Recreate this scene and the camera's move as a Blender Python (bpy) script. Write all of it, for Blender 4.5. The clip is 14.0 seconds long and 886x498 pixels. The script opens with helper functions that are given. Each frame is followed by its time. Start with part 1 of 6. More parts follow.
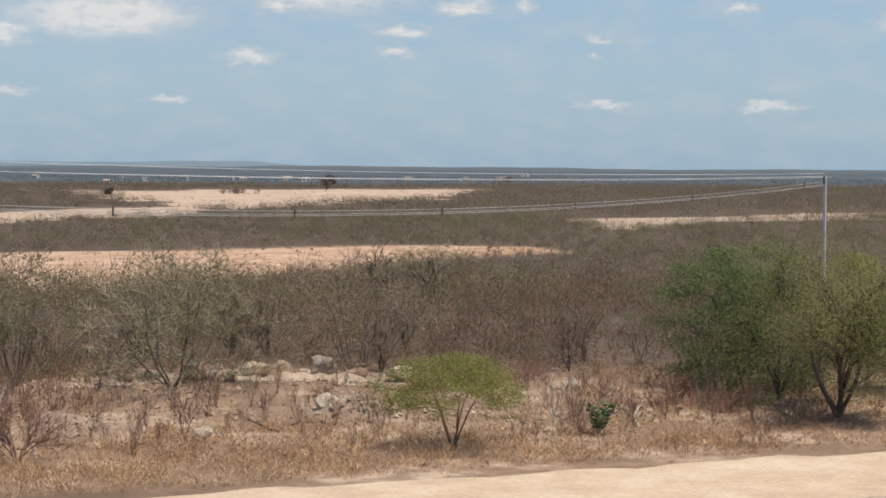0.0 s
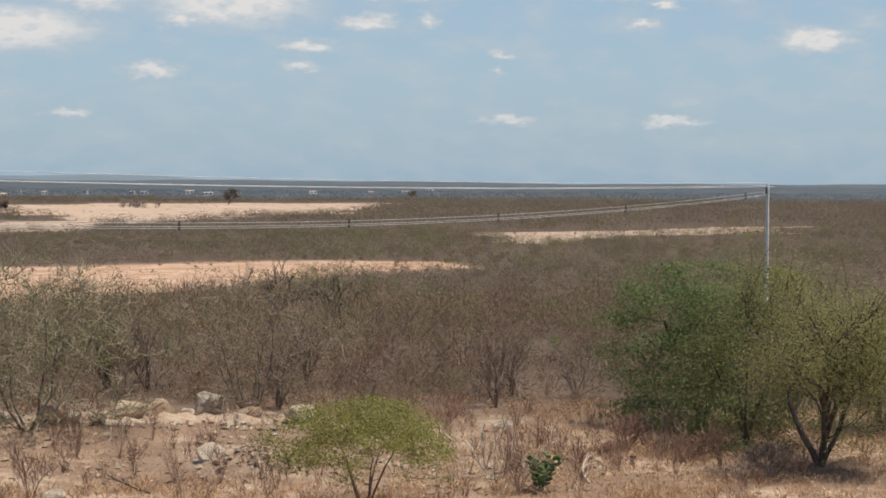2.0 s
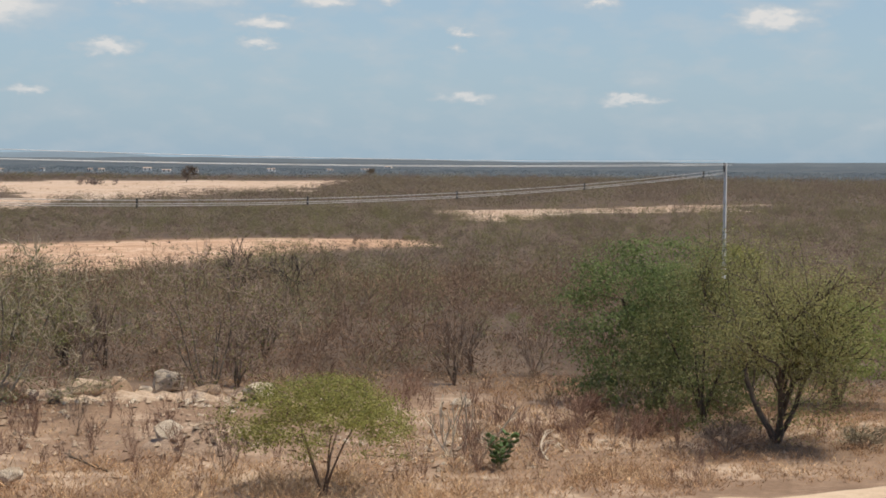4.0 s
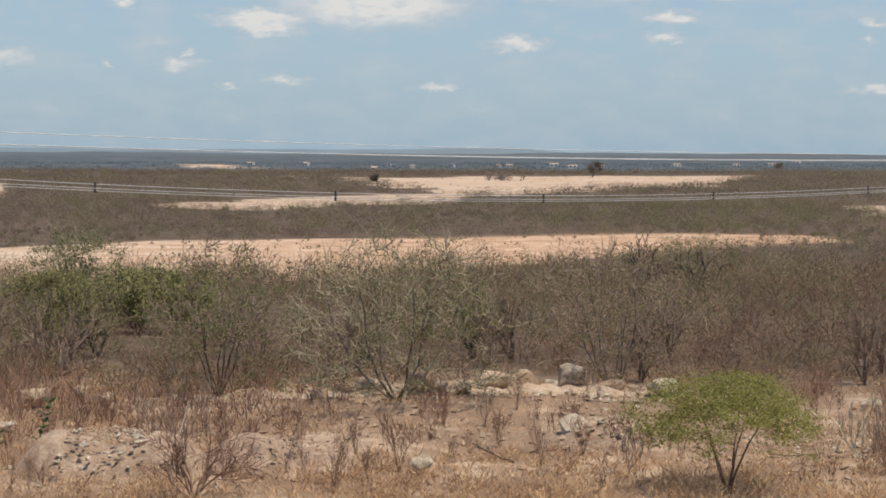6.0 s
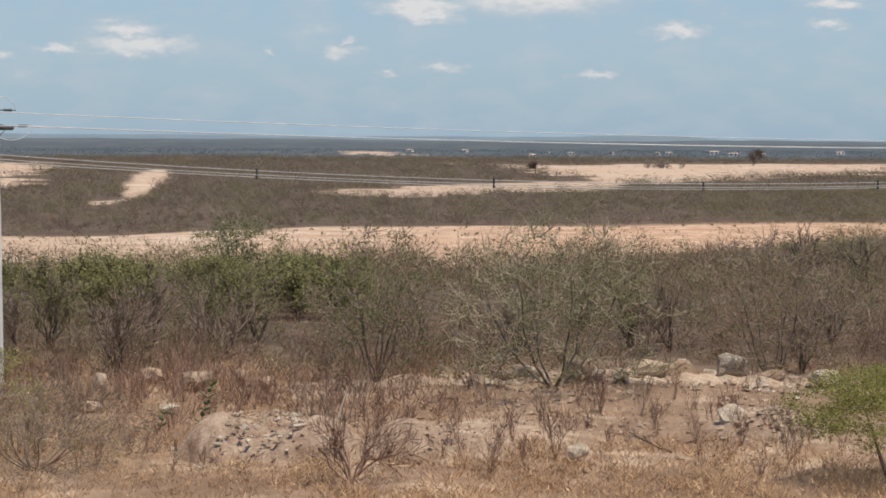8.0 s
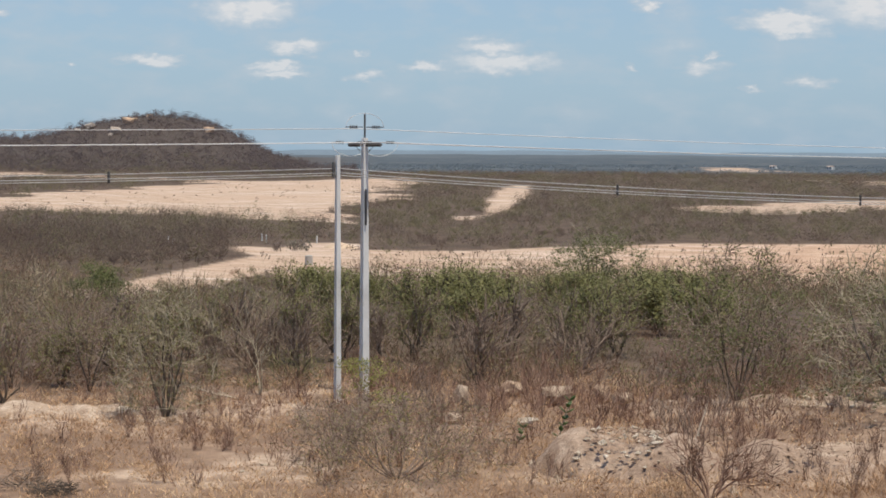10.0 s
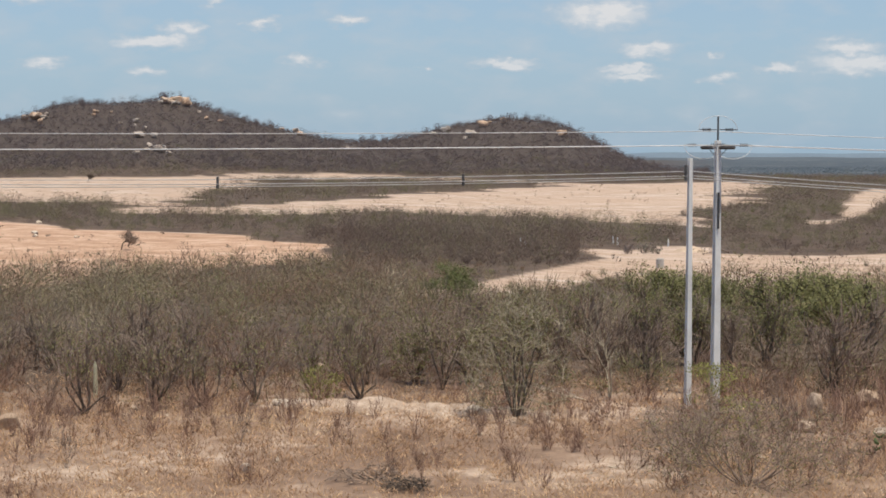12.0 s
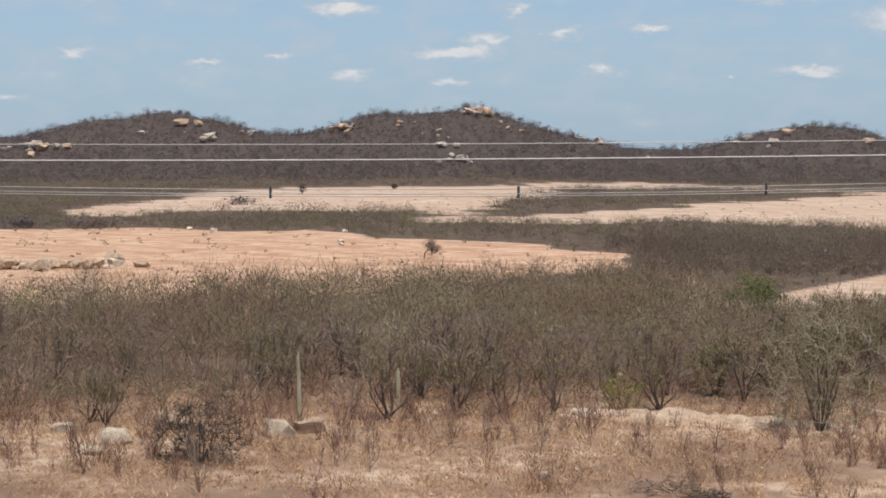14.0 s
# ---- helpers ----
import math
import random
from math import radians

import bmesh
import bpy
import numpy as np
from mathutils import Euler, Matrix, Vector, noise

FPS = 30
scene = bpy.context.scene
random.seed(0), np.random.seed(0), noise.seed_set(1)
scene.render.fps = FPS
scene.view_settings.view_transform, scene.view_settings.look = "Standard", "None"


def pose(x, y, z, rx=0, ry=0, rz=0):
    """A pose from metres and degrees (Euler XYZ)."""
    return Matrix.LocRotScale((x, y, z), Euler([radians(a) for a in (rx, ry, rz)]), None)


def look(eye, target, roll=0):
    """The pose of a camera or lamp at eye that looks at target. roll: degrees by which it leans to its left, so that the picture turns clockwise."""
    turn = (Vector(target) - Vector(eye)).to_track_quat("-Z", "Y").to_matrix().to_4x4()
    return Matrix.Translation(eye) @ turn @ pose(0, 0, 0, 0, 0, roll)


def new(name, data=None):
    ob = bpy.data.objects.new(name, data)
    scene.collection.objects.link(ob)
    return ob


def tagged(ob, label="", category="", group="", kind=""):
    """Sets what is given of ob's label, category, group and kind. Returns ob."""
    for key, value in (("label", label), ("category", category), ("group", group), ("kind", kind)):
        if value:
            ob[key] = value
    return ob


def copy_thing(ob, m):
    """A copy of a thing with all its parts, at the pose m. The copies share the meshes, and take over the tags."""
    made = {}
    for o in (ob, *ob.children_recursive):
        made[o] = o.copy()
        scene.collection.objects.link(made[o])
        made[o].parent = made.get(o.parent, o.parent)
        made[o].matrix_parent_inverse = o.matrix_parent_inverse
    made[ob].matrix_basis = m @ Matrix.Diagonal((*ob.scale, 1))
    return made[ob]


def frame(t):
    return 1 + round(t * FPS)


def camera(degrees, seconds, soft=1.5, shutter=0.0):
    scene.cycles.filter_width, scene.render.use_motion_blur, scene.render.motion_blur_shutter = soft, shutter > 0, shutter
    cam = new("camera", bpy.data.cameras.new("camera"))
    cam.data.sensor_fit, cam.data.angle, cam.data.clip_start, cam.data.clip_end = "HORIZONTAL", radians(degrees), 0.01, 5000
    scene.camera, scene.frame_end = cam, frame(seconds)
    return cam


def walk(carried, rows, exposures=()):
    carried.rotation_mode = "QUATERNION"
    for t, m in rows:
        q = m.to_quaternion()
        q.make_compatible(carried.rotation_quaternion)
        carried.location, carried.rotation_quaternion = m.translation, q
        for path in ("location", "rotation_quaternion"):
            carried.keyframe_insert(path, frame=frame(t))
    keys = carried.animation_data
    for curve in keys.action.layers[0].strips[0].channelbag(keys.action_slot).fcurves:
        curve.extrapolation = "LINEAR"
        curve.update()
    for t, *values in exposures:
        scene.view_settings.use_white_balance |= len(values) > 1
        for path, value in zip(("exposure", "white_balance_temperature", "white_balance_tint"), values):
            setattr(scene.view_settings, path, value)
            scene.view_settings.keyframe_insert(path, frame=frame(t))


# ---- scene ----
cam = camera(27.4, 14.0, soft=1.75)
EYE = 7.5
# seconds, metres back from the stand, yaw, pitch, roll; the first second steps forward on to the stand
ROWS = [
    (0.0, -9.4, -3.44, -2.67, -0.34),
    (0.2, -5.4, -2.70, -2.48, -0.20),
    (0.5, -1.7, -2.24, -2.25, -0.04),
    (1.0, 0.0, -2.13, -2.61, -0.03),
    (1.5, 0.0, -3.50, -2.70, -0.11),
    (2.0, 0.0, -6.45, -2.20, -0.40),
    (2.2, 0.0, -8.31, -2.44, -0.45),
    (3.25, 0.0, -11.3, -2.70, -0.50),
    (4.3, 0.0, -5.44, -2.97, -0.45),
    (4.5, 0.0, -3.98, -2.99, -0.37),
    (5.0, 0.0, 0.00, -3.04, -0.27),
    (5.5, 0.0, 2.76, -3.21, -0.16),
    (6.0, 0.0, 4.97, -3.11, -0.15),
    (6.5, 0.0, 6.70, -3.51, -0.22),
    (7.0, 0.0, 6.95, -3.77, -0.17),
    (7.2, 0.0, 7.35, -3.70, -0.17),
    (8.25, 0.0, 11.1, -3.50, -0.28),
    (9.3, 0.0, 16.60, -3.29, -0.30),
    (9.5, 0.0, 17.81, -3.08, -0.28),
    (10.0, 0.0, 21.29, -3.06, -0.24),
    (10.5, 0.0, 24.61, -2.93, -0.27),
    (11.0, 0.0, 27.23, -3.05, -0.30),
    (11.5, 0.0, 29.63, -3.00, -0.22),
    (12.0, 0.0, 32.34, -3.02, -0.25),
    (12.5, 0.0, 34.41, -3.02, -0.17),
    (13.0, 0.0, 36.95, -3.00, -0.20),
    (13.5, 0.0, 38.93, -3.09, -0.19),
    (14.0, 0.0, 41.78, -2.75, -0.05),
]
walk(cam, [(t, pose(0.05 * back, back, EYE - 0.035 * back, 90 + pitch, roll, yaw)) for t, back, yaw, pitch, roll in ROWS],
     [(0.0, 0.0, 6320, 10), (0.8, 0.0, 6420, 10), (2.2, 0.0, 6480, 10), (5.0, 0.0, 6500, 10), (7.2, 0.0, 6450, 10), (9.3, 0.0, 6250, 11), (10.5, 0.0, 6190, 9), (11.5, 0.0, 6200, 9.5), (12.5, 0.0, 6270, 11), (14.0, 0.0, 6260, 12)])

# ---- sky, clouds, sun ----
SUN_EL, SUN_AZ = 73.0, 118.0      # degrees up; degrees clockwise from +y
sun = new("sun", bpy.data.lights.new("sun", "SUN"))
sun.data.energy, sun.data.angle, sun.data.color = 4.25, radians(0.6), (1.0, 0.885, 0.705)
sa, se = radians(SUN_AZ), radians(SUN_EL)
sun.matrix_world = look(Vector((math.sin(sa) * math.cos(se), math.cos(sa) * math.cos(se), math.sin(se))) * 50, (0, 0, 0))

# fair-weather cumulus: bearing and height in degrees, half width and half height
CLOUDS_EAST = [
    (-7.1, 4.7, 3.1, 0.62), (-10.6, 4.2, 1.6, 0.26), (-2.7, 3.45, 1.05, 0.22), (-4.4, 5.9, 1.6, 0.55), (-0.2, 5.7, 2.7, 0.75),
    (-1.9, 5.05, 0.85, 0.3), (2.2, 4.25, 1.05, 0.22), (1.9, 3.65, 0.85, 0.18), (4.05, 5.05, 1.05, 0.27), (5.85, 5.15, 0.55, 0.27),
    (8.4, 4.1, 0.6, 0.16), (8.2, 3.58, 0.48, 0.18), (8.4, 1.98, 0.95, 0.18), (18.0, 4.5, 1.25, 0.33), (12.6, 5.0, 0.75, 0.2),
    (13.3, 5.6, 0.65, 0.17), (13.6, 1.98, 1.15, 0.15), (5.2, 6.05, 1.5, 0.27),
]
CLOUDS_MIDDLE = [
    (-27.4, 4.5, 1.5, 0.42), (-25.9, 3.4, 1.1, 0.24), (-23.9, 3.25, 0.4, 0.16), (-23.7, 2.5, 0.75, 0.17), (-19.8, 3.45, 1.15, 0.22),
    (-19.4, 2.95, 1.8, 0.28), (-21.9, 2.8, 0.9, 0.16), (-13.2, 2.8, 0.85, 0.24), (-12.9, 3.15, 0.4, 0.15), (-15.4, 2.7, 0.35, 0.14),
    (-10.4, 3.95, 1.1, 0.28), (-9.9, 2.3, 0.8, 0.2), (-11.7, 2.1, 0.5, 0.13), (-5.2, 2.1, 0.8, 0.17), (-26.6, 2.8, 1.1, 0.14),
    (-14.9, 4.7, 0.7, 0.25), (12.4, 6.3, 3.5, 0.4),
]
CLOUDS_WEST = [
    (-40.4, 3.95, 0.85, 0.25), (-41.4, 3.55, 1.3, 0.22), (-38.1, 4.15, 0.65, 0.24), (-35.3, 4.25, 0.75, 0.2), (-46.9, 3.45, 0.55, 0.17),
    (-44.7, 2.85, 0.85, 0.2), (-41.6, 2.65, 0.75, 0.17), (-36.8, 3.0, 0.75, 0.2), (-33.0, 2.75, 0.38, 0.12), (-30.4, 2.95, 1.1, 0.18),
    (-26.4, 2.55, 1.1, 0.16), (-45.0, 4.9, 1.1, 0.24), (-53.2, 3.5, 0.75, 0.16), (-49.2, 3.2, 0.75, 0.13), (-55.3, 2.1, 0.8, 0.13),
    (-39.5, 4.85, 0.5, 0.3), (-31.0, 5.6, 2.0, 0.4), (-48.0, 6.2, 3.0, 0.5),
]
world = bpy.data.worlds.new("sky")
scene.world = world
world.use_nodes = True
wt = world.node_tree
wn, wl = wt.nodes, wt.links
wn.clear()


def wmath(op, a, b=None, c=None, clamp=False):
    n = wn.new("ShaderNodeMath")
    n.operation, n.use_clamp = op, clamp
    for i, v in enumerate((a, b, c)):
        if v is None:
            continue
        if isinstance(v, (int, float)):
            n.inputs[i].default_value = v
        else:
            wl.new(v, n.inputs[i])
    return n.outputs[0]


coord = wn.new("ShaderNodeTexCoord")
sep = wn.new("ShaderNodeSeparateXYZ")
wl.new(coord.outputs["Generated"], sep.inputs[0])
bearing = wmath("MULTIPLY", wmath("ARCTAN2", sep.outputs[0], sep.outputs[1]), 57.2958)
height = wmath("MULTIPLY", wmath("ARCSINE", sep.outputs[2]), 57.2958)
flat = wn.new("ShaderNodeCombineXYZ")
wl.new(bearing, flat.inputs[0])
wl.new(wmath("MULTIPLY", height, 2.2), flat.inputs[1])
billow = wn.new("ShaderNodeTexNoise")
billow.inputs["Scale"].default_value, billow.inputs["Detail"].default_value, billow.inputs["Roughness"].default_value = 1.5, 4, 0.5
wl.new(flat.outputs[0], billow.inputs["Vector"])
# the outlines swell and ravel
curl = wn.new("ShaderNodeTexNoise")
curl.inputs["Scale"].default_value, curl.inputs["Detail"].default_value, curl.inputs["Roughness"].default_value = 1.35, 5, 0.58
wl.new(flat.outputs[0], curl.inputs["Vector"])
curls = wn.new("ShaderNodeSeparateColor")
wl.new(curl.outputs["Color"], curls.inputs[0])
at = wn.new("ShaderNodeCombineXYZ")
wl.new(wmath("MULTIPLY_ADD", curls.outputs[0], 1.7, wmath("SUBTRACT", bearing, 0.85)), at.inputs[0])
wl.new(wmath("MULTIPLY_ADD", curls.outputs[1], 0.8, wmath("SUBTRACT", height, 0.4)), at.inputs[1])
near = None
for az, el, w, h in CLOUDS_EAST + CLOUDS_MIDDLE + CLOUDS_WEST:
    h = 1.22 * h
    ma = wn.new("ShaderNodeVectorMath")
    ma.operation = "MULTIPLY_ADD"
    wl.new(at.outputs[0], ma.inputs[0])
    ma.inputs[1].default_value, ma.inputs[2].default_value = (1 / w, 1 / h, 0), (-az / w, -(el - 0.14) / h, 0)
    ln = wn.new("ShaderNodeVectorMath")
    ln.operation = "LENGTH"
    wl.new(ma.outputs[0], ln.inputs[0])
    # the smaller a puff, the thinner it is
    dist = wmath("ADD", ln.outputs["Value"], min(0.5, max(0.0, 0.55 * (1.3 - w))))
    near = dist if near is None else wmath("MINIMUM", near, dist)
# the rest of the sky, out of view, has the same kind of clouds
wide = wn.new("ShaderNodeTexNoise")
wide.inputs["Scale"].default_value, wide.inputs["Detail"].default_value = 9.0, 4
wl.new(coord.outputs["Generated"], wide.inputs["Vector"])
high = wmath("MULTIPLY_ADD", height, 0.12, -0.78, clamp=True)
elsewhere = wmath("MULTIPLY", wmath("MULTIPLY_ADD", wide.outputs["Fac"], 7.0, -4.2, clamp=True), high)
cover = wmath("MULTIPLY_ADD", near, -1.1, 1.55, clamp=True)
cover = wmath("MULTIPLY", cover, wmath("MULTIPLY_ADD", billow.outputs["Fac"], 1.5, 0.25, clamp=True))
# thin veils between them
veil = wn.new("ShaderNodeTexNoise")
veil.inputs["Scale"].default_value, veil.inputs["Detail"].default_value = 0.6, 5
wl.new(flat.outputs[0], veil.inputs["Vector"])
cover = wmath("MAXIMUM", cover, wmath("MULTIPLY_ADD", veil.outputs["Fac"], 1.7, -0.76, clamp=True))
cover = wmath("MAXIMUM", cover, elsewhere)
sky = wn.new("ShaderNodeTexSky")
sky.sky_type, sky.sun_disc, sky.sun_elevation, sky.sun_rotation = "NISHITA", False, radians(SUN_EL), radians(SUN_AZ)
sky.air_density, sky.dust_density, sky.ozone_density = 0.8, 0.0, 2.0
# dusty dry-season haze over the clear sky, thickest at the horizon
haze = wn.new("ShaderNodeMix")
haze.data_type = "RGBA"
haze.inputs[7].default_value = (3.05, 4.05, 4.85, 1)
wl.new(wmath("MULTIPLY_ADD", wmath("MULTIPLY", height, -0.075), 1.0, 1.0, clamp=True), haze.inputs[0])
wl.new(sky.outputs[0], haze.inputs[6])
# cloud tops bright, their bases greyer
shade = wn.new("ShaderNodeMix")
shade.data_type = "RGBA"
shade.inputs[6].default_value, shade.inputs[7].default_value = (4.7, 5.0, 5.25, 1), (6.5, 6.4, 6.25, 1)
wl.new(wmath("MULTIPLY_ADD", cover, 1.5, -0.5, clamp=True), shade.inputs[0])
tint = wn.new("ShaderNodeMix")
tint.data_type = "RGBA"
wl.new(haze.outputs[2], tint.inputs[6])
wl.new(shade.outputs[2], tint.inputs[7])
wl.new(wmath("MULTIPLY", cover, wmath("MULTIPLY_ADD", height, 0.07, 0.66, clamp=True)), tint.inputs[0])
back = wn.new("ShaderNodeBackground")
back.inputs["Strength"].default_value = 0.112
wl.new(tint.outputs[2], back.inputs["Color"])
wout = wn.new("ShaderNodeOutputWorld")
wl.new(back.outputs[0], wout.inputs["Surface"])

# ---- materials ----


def ramp(nt, stops, fac):
    n = nt.nodes.new("ShaderNodeValToRGB")
    while len(n.color_ramp.elements) < len(stops):
        n.color_ramp.elements.new(0.5)
    for e, (p, c) in zip(n.color_ramp.elements, stops):
        e.position, e.color = p, (*c, 1)
    nt.links.new(fac, n.inputs[0])
    return n.outputs[0]


def noise_of(nt, scale, detail=4.0, rough=0.55):
    geo = nt.nodes.new("ShaderNodeNewGeometry")
    n = nt.nodes.new("ShaderNodeTexNoise")
    n.inputs["Scale"].default_value, n.inputs["Detail"].default_value, n.inputs["Roughness"].default_value = scale, detail, rough
    nt.links.new(geo.outputs["Position"], n.inputs["Vector"])
    return n.outputs["Fac"]


def mix(nt, fac, a, b, mode="MIX"):
    n = nt.nodes.new("ShaderNodeMix")
    n.data_type, n.blend_type = "RGBA", mode
    for i, v in ((0, fac), (6, a), (7, b)):
        if isinstance(v, (int, float)):
            n.inputs[i].default_value = v
        elif isinstance(v, tuple):
            n.inputs[i].default_value = (*v, 1)
        else:
            nt.links.new(v, n.inputs[i])
    return n.outputs[2]


def blank(name, rough=0.85, metal=0.0):
    m = bpy.data.materials.new(name)
    m.use_nodes = True
    nt = m.node_tree
    b = nt.nodes["Principled BSDF"]
    b.inputs["Roughness"].default_value, b.inputs["Metallic"].default_value = rough, metal
    b.inputs["Specular IOR Level"].default_value = 0.25
    return m, nt, b


def bumped(nt, b, fac, strength, distance):
    n = nt.nodes.new("ShaderNodeBump")
    n.inputs["Strength"].default_value, n.inputs["Distance"].default_value = strength, distance
    nt.links.new(fac, n.inputs["Height"])
    nt.links.new(n.outputs[0], b.inputs["Normal"])


def through_leaf(nt, b, col, soft):
    """Thin leaves pass a part of the light."""
    tr = nt.nodes.new("ShaderNodeBsdfTranslucent")
    nt.links.new(col, tr.inputs[0])
    ms = nt.nodes.new("ShaderNodeMixShader")
    ms.inputs[0].default_value = soft
    nt.links.new(b.outputs[0], ms.inputs[1])
    nt.links.new(tr.outputs[0], ms.inputs[2])
    nt.links.new(ms.outputs[0], nt.nodes["Material Output"].inputs["Surface"])


def plant_material(name, stops, patch=None, patch_scale=0.05, soft=0.0, wood=False):
    """Colour by the random of each island (of wood: from place to place), drifting in patches over the land."""
    m, nt, b = blank(name, 0.8)
    geo = nt.nodes.new("ShaderNodeNewGeometry")
    info = nt.nodes.new("ShaderNodeObjectInfo")
    add = nt.nodes.new("ShaderNodeMath")
    add.operation = "MULTIPLY_ADD"
    nt.links.new(info.outputs["Random"], add.inputs[0])
    add.inputs[1].default_value = 0.3
    half = nt.nodes.new("ShaderNodeMath")
    half.operation = "MULTIPLY"
    half.inputs[1].default_value = 0.7
    if wood:
        wide = ramp(nt, [(0.32, (0, 0, 0)), (0.68, (1, 1, 1))], noise_of(nt, 5.0, 2))
        nt.links.new(wide, half.inputs[0])
    else:
        nt.links.new(geo.outputs["Random Per Island"], half.inputs[0])
    nt.links.new(half.outputs[0], add.inputs[2])
    col = ramp(nt, stops, add.outputs[0])
    if patch:
        f = ramp(nt, [(0.42, (0, 0, 0)), (0.62, (1, 1, 1))], noise_of(nt, patch_scale, 3))
        col = mix(nt, f, col, mix(nt, 0.75, col, patch))
    nt.links.new(col, b.inputs["Base Color"])
    if soft:
        through_leaf(nt, b, col, soft)
    return m


def mottled(name, a, b_, c, scale, rough=0.9, bump=0.3, dist=0.02, fine=14.0):
    m, nt, b = blank(name, rough)
    col = ramp(nt, [(0.3, a), (0.5, b_), (0.72, c)], noise_of(nt, scale, 6, 0.6))
    fine_n = noise_of(nt, scale * fine, 4, 0.7)
    col = mix(nt, 0.55, col, ramp(nt, [(0.3, (0.35, 0.35, 0.35)), (0.7, (0.68, 0.66, 0.64))], fine_n), "OVERLAY")
    nt.links.new(col, b.inputs["Base Color"])
    bumped(nt, b, fine_n, bump, dist)
    return m


def scrub_material(name, stops, gain, low=0.62, top=1.5, soft=0.0):
    """Colour by the tone of each bush, lighter or darker from twig to twig."""
    m, nt, b = blank(name, 0.85)
    att = nt.nodes.new("ShaderNodeAttribute")
    att.attribute_name = "tone"
    geo = nt.nodes.new("ShaderNodeNewGeometry")
    lo, hi = low * gain, top * gain
    k = ramp(nt, [(0.0, (lo, lo, lo)), (0.8, (gain, gain, gain)), (1.0, (hi, hi * 0.98, hi * 0.95))], geo.outputs["Random Per Island"])
    col = mix(nt, 1.0, ramp(nt, stops, att.outputs["Fac"]), k, "MULTIPLY")
    nt.links.new(col, b.inputs["Base Color"])
    if soft:
        through_leaf(nt, b, col, soft)
    return m


# from purple-grey and red-brown to grey, olive and straw
SCRUB_TONES = [(0.0, (0.235, 0.158, 0.115)), (0.25, (0.31, 0.198, 0.13)), (0.5, (0.29, 0.23, 0.17)), (0.72, (0.25, 0.225, 0.105)), (0.88, (0.36, 0.305, 0.19)), (1.0, (0.47, 0.39, 0.27))]
MAT_TWIG = scrub_material("thorn_scrub_twigs", SCRUB_TONES, 1.0, soft=0.25)
# the scrub tones again, greyed and blued in colour for distance haze
HAZED_TONES = [(0.0, (0.195, 0.145, 0.122)), (0.3, (0.26, 0.192, 0.152)), (0.55, (0.275, 0.225, 0.175)), (0.78, (0.25, 0.238, 0.12)), (1.0, (0.4, 0.335, 0.24))]
MAT_SCRUB = scrub_material("hazed_scrub", HAZED_TONES, 0.95, 0.8, 1.15, 0.5)
MAT_GROVE = scrub_material("dark_bare_grove", HAZED_TONES, 0.85, 0.8, 1.15, 0.5)
# hill tones lifted towards blue, the haze being put into the colour
MAT_HILL = scrub_material("hazed_hill_woodland", [(0.0, (0.2, 0.168, 0.165)), (0.4, (0.235, 0.188, 0.178)), (0.7, (0.265, 0.22, 0.195)), (1.0, (0.29, 0.265, 0.21))], 0.95, 0.75, 1.25, 0.5)
MAT_LIMB = plant_material("pale_grey_limbs", [(0.0, (0.21, 0.175, 0.118)), (0.5, (0.345, 0.295, 0.208)), (1.0, (0.5, 0.44, 0.325))], wood=True)
MAT_BRUSH = plant_material("brown_brush_stems", [(0.0, (0.15, 0.11, 0.085)), (0.5, (0.27, 0.2, 0.155)), (1.0, (0.42, 0.335, 0.265))], wood=True)
MAT_RED = plant_material("reddish_dry_stems", [(0.0, (0.16, 0.094, 0.07)), (0.5, (0.27, 0.165, 0.12)), (1.0, (0.42, 0.29, 0.215))], wood=True)
MAT_OLIVE = plant_material("olive_leaves", [(0.0, (0.17, 0.17, 0.07)), (0.5, (0.275, 0.268, 0.115)), (1.0, (0.41, 0.385, 0.2))], soft=0.48)
MAT_OLIVEG = plant_material("olive_green_leaves", [(0.0, (0.13, 0.145, 0.06)), (0.5, (0.21, 0.225, 0.095)), (1.0, (0.33, 0.335, 0.17))], soft=0.48)
MAT_LIME = plant_material("yellow_green_leaves", [(0.0, (0.195, 0.2, 0.06)), (0.5, (0.315, 0.315, 0.1)), (1.0, (0.46, 0.445, 0.18))], soft=0.45)
MAT_GREEN = plant_material("deep_green_leaves", [(0.0, (0.11, 0.152, 0.055)), (0.5, (0.18, 0.235, 0.09)), (1.0, (0.3, 0.35, 0.165))], soft=0.48)
MAT_LEAFY = plant_material("bright_green_leaves", [(0.0, (0.13, 0.18, 0.045)), (0.5, (0.21, 0.27, 0.075)), (1.0, (0.32, 0.37, 0.13))], soft=0.48)
MAT_KHAKI = plant_material("khaki_leaves", [(0.0, (0.175, 0.178, 0.068)), (0.5, (0.275, 0.272, 0.11)), (1.0, (0.4, 0.385, 0.19))], soft=0.48)
MAT_GRASS = scrub_material("dry_grass", [(0.0, (0.26, 0.158, 0.096)), (0.35, (0.39, 0.25, 0.146)), (0.65, (0.49, 0.33, 0.195)), (1.0, (0.62, 0.47, 0.3))], 1.3)
MAT_BARK = mottled("grey_bark", (0.07, 0.06, 0.05), (0.14, 0.125, 0.105), (0.25, 0.23, 0.195), 3.0, bump=0.5)
MAT_BARKD = mottled("dark_bark", (0.05, 0.04, 0.032), (0.11, 0.088, 0.07), (0.19, 0.155, 0.125), 3.0, bump=0.5)
MAT_ROCK = mottled("pale_granite", (0.42, 0.325, 0.235), (0.7, 0.595, 0.475), (0.84, 0.75, 0.635), 2.6, bump=1.0, dist=0.07)
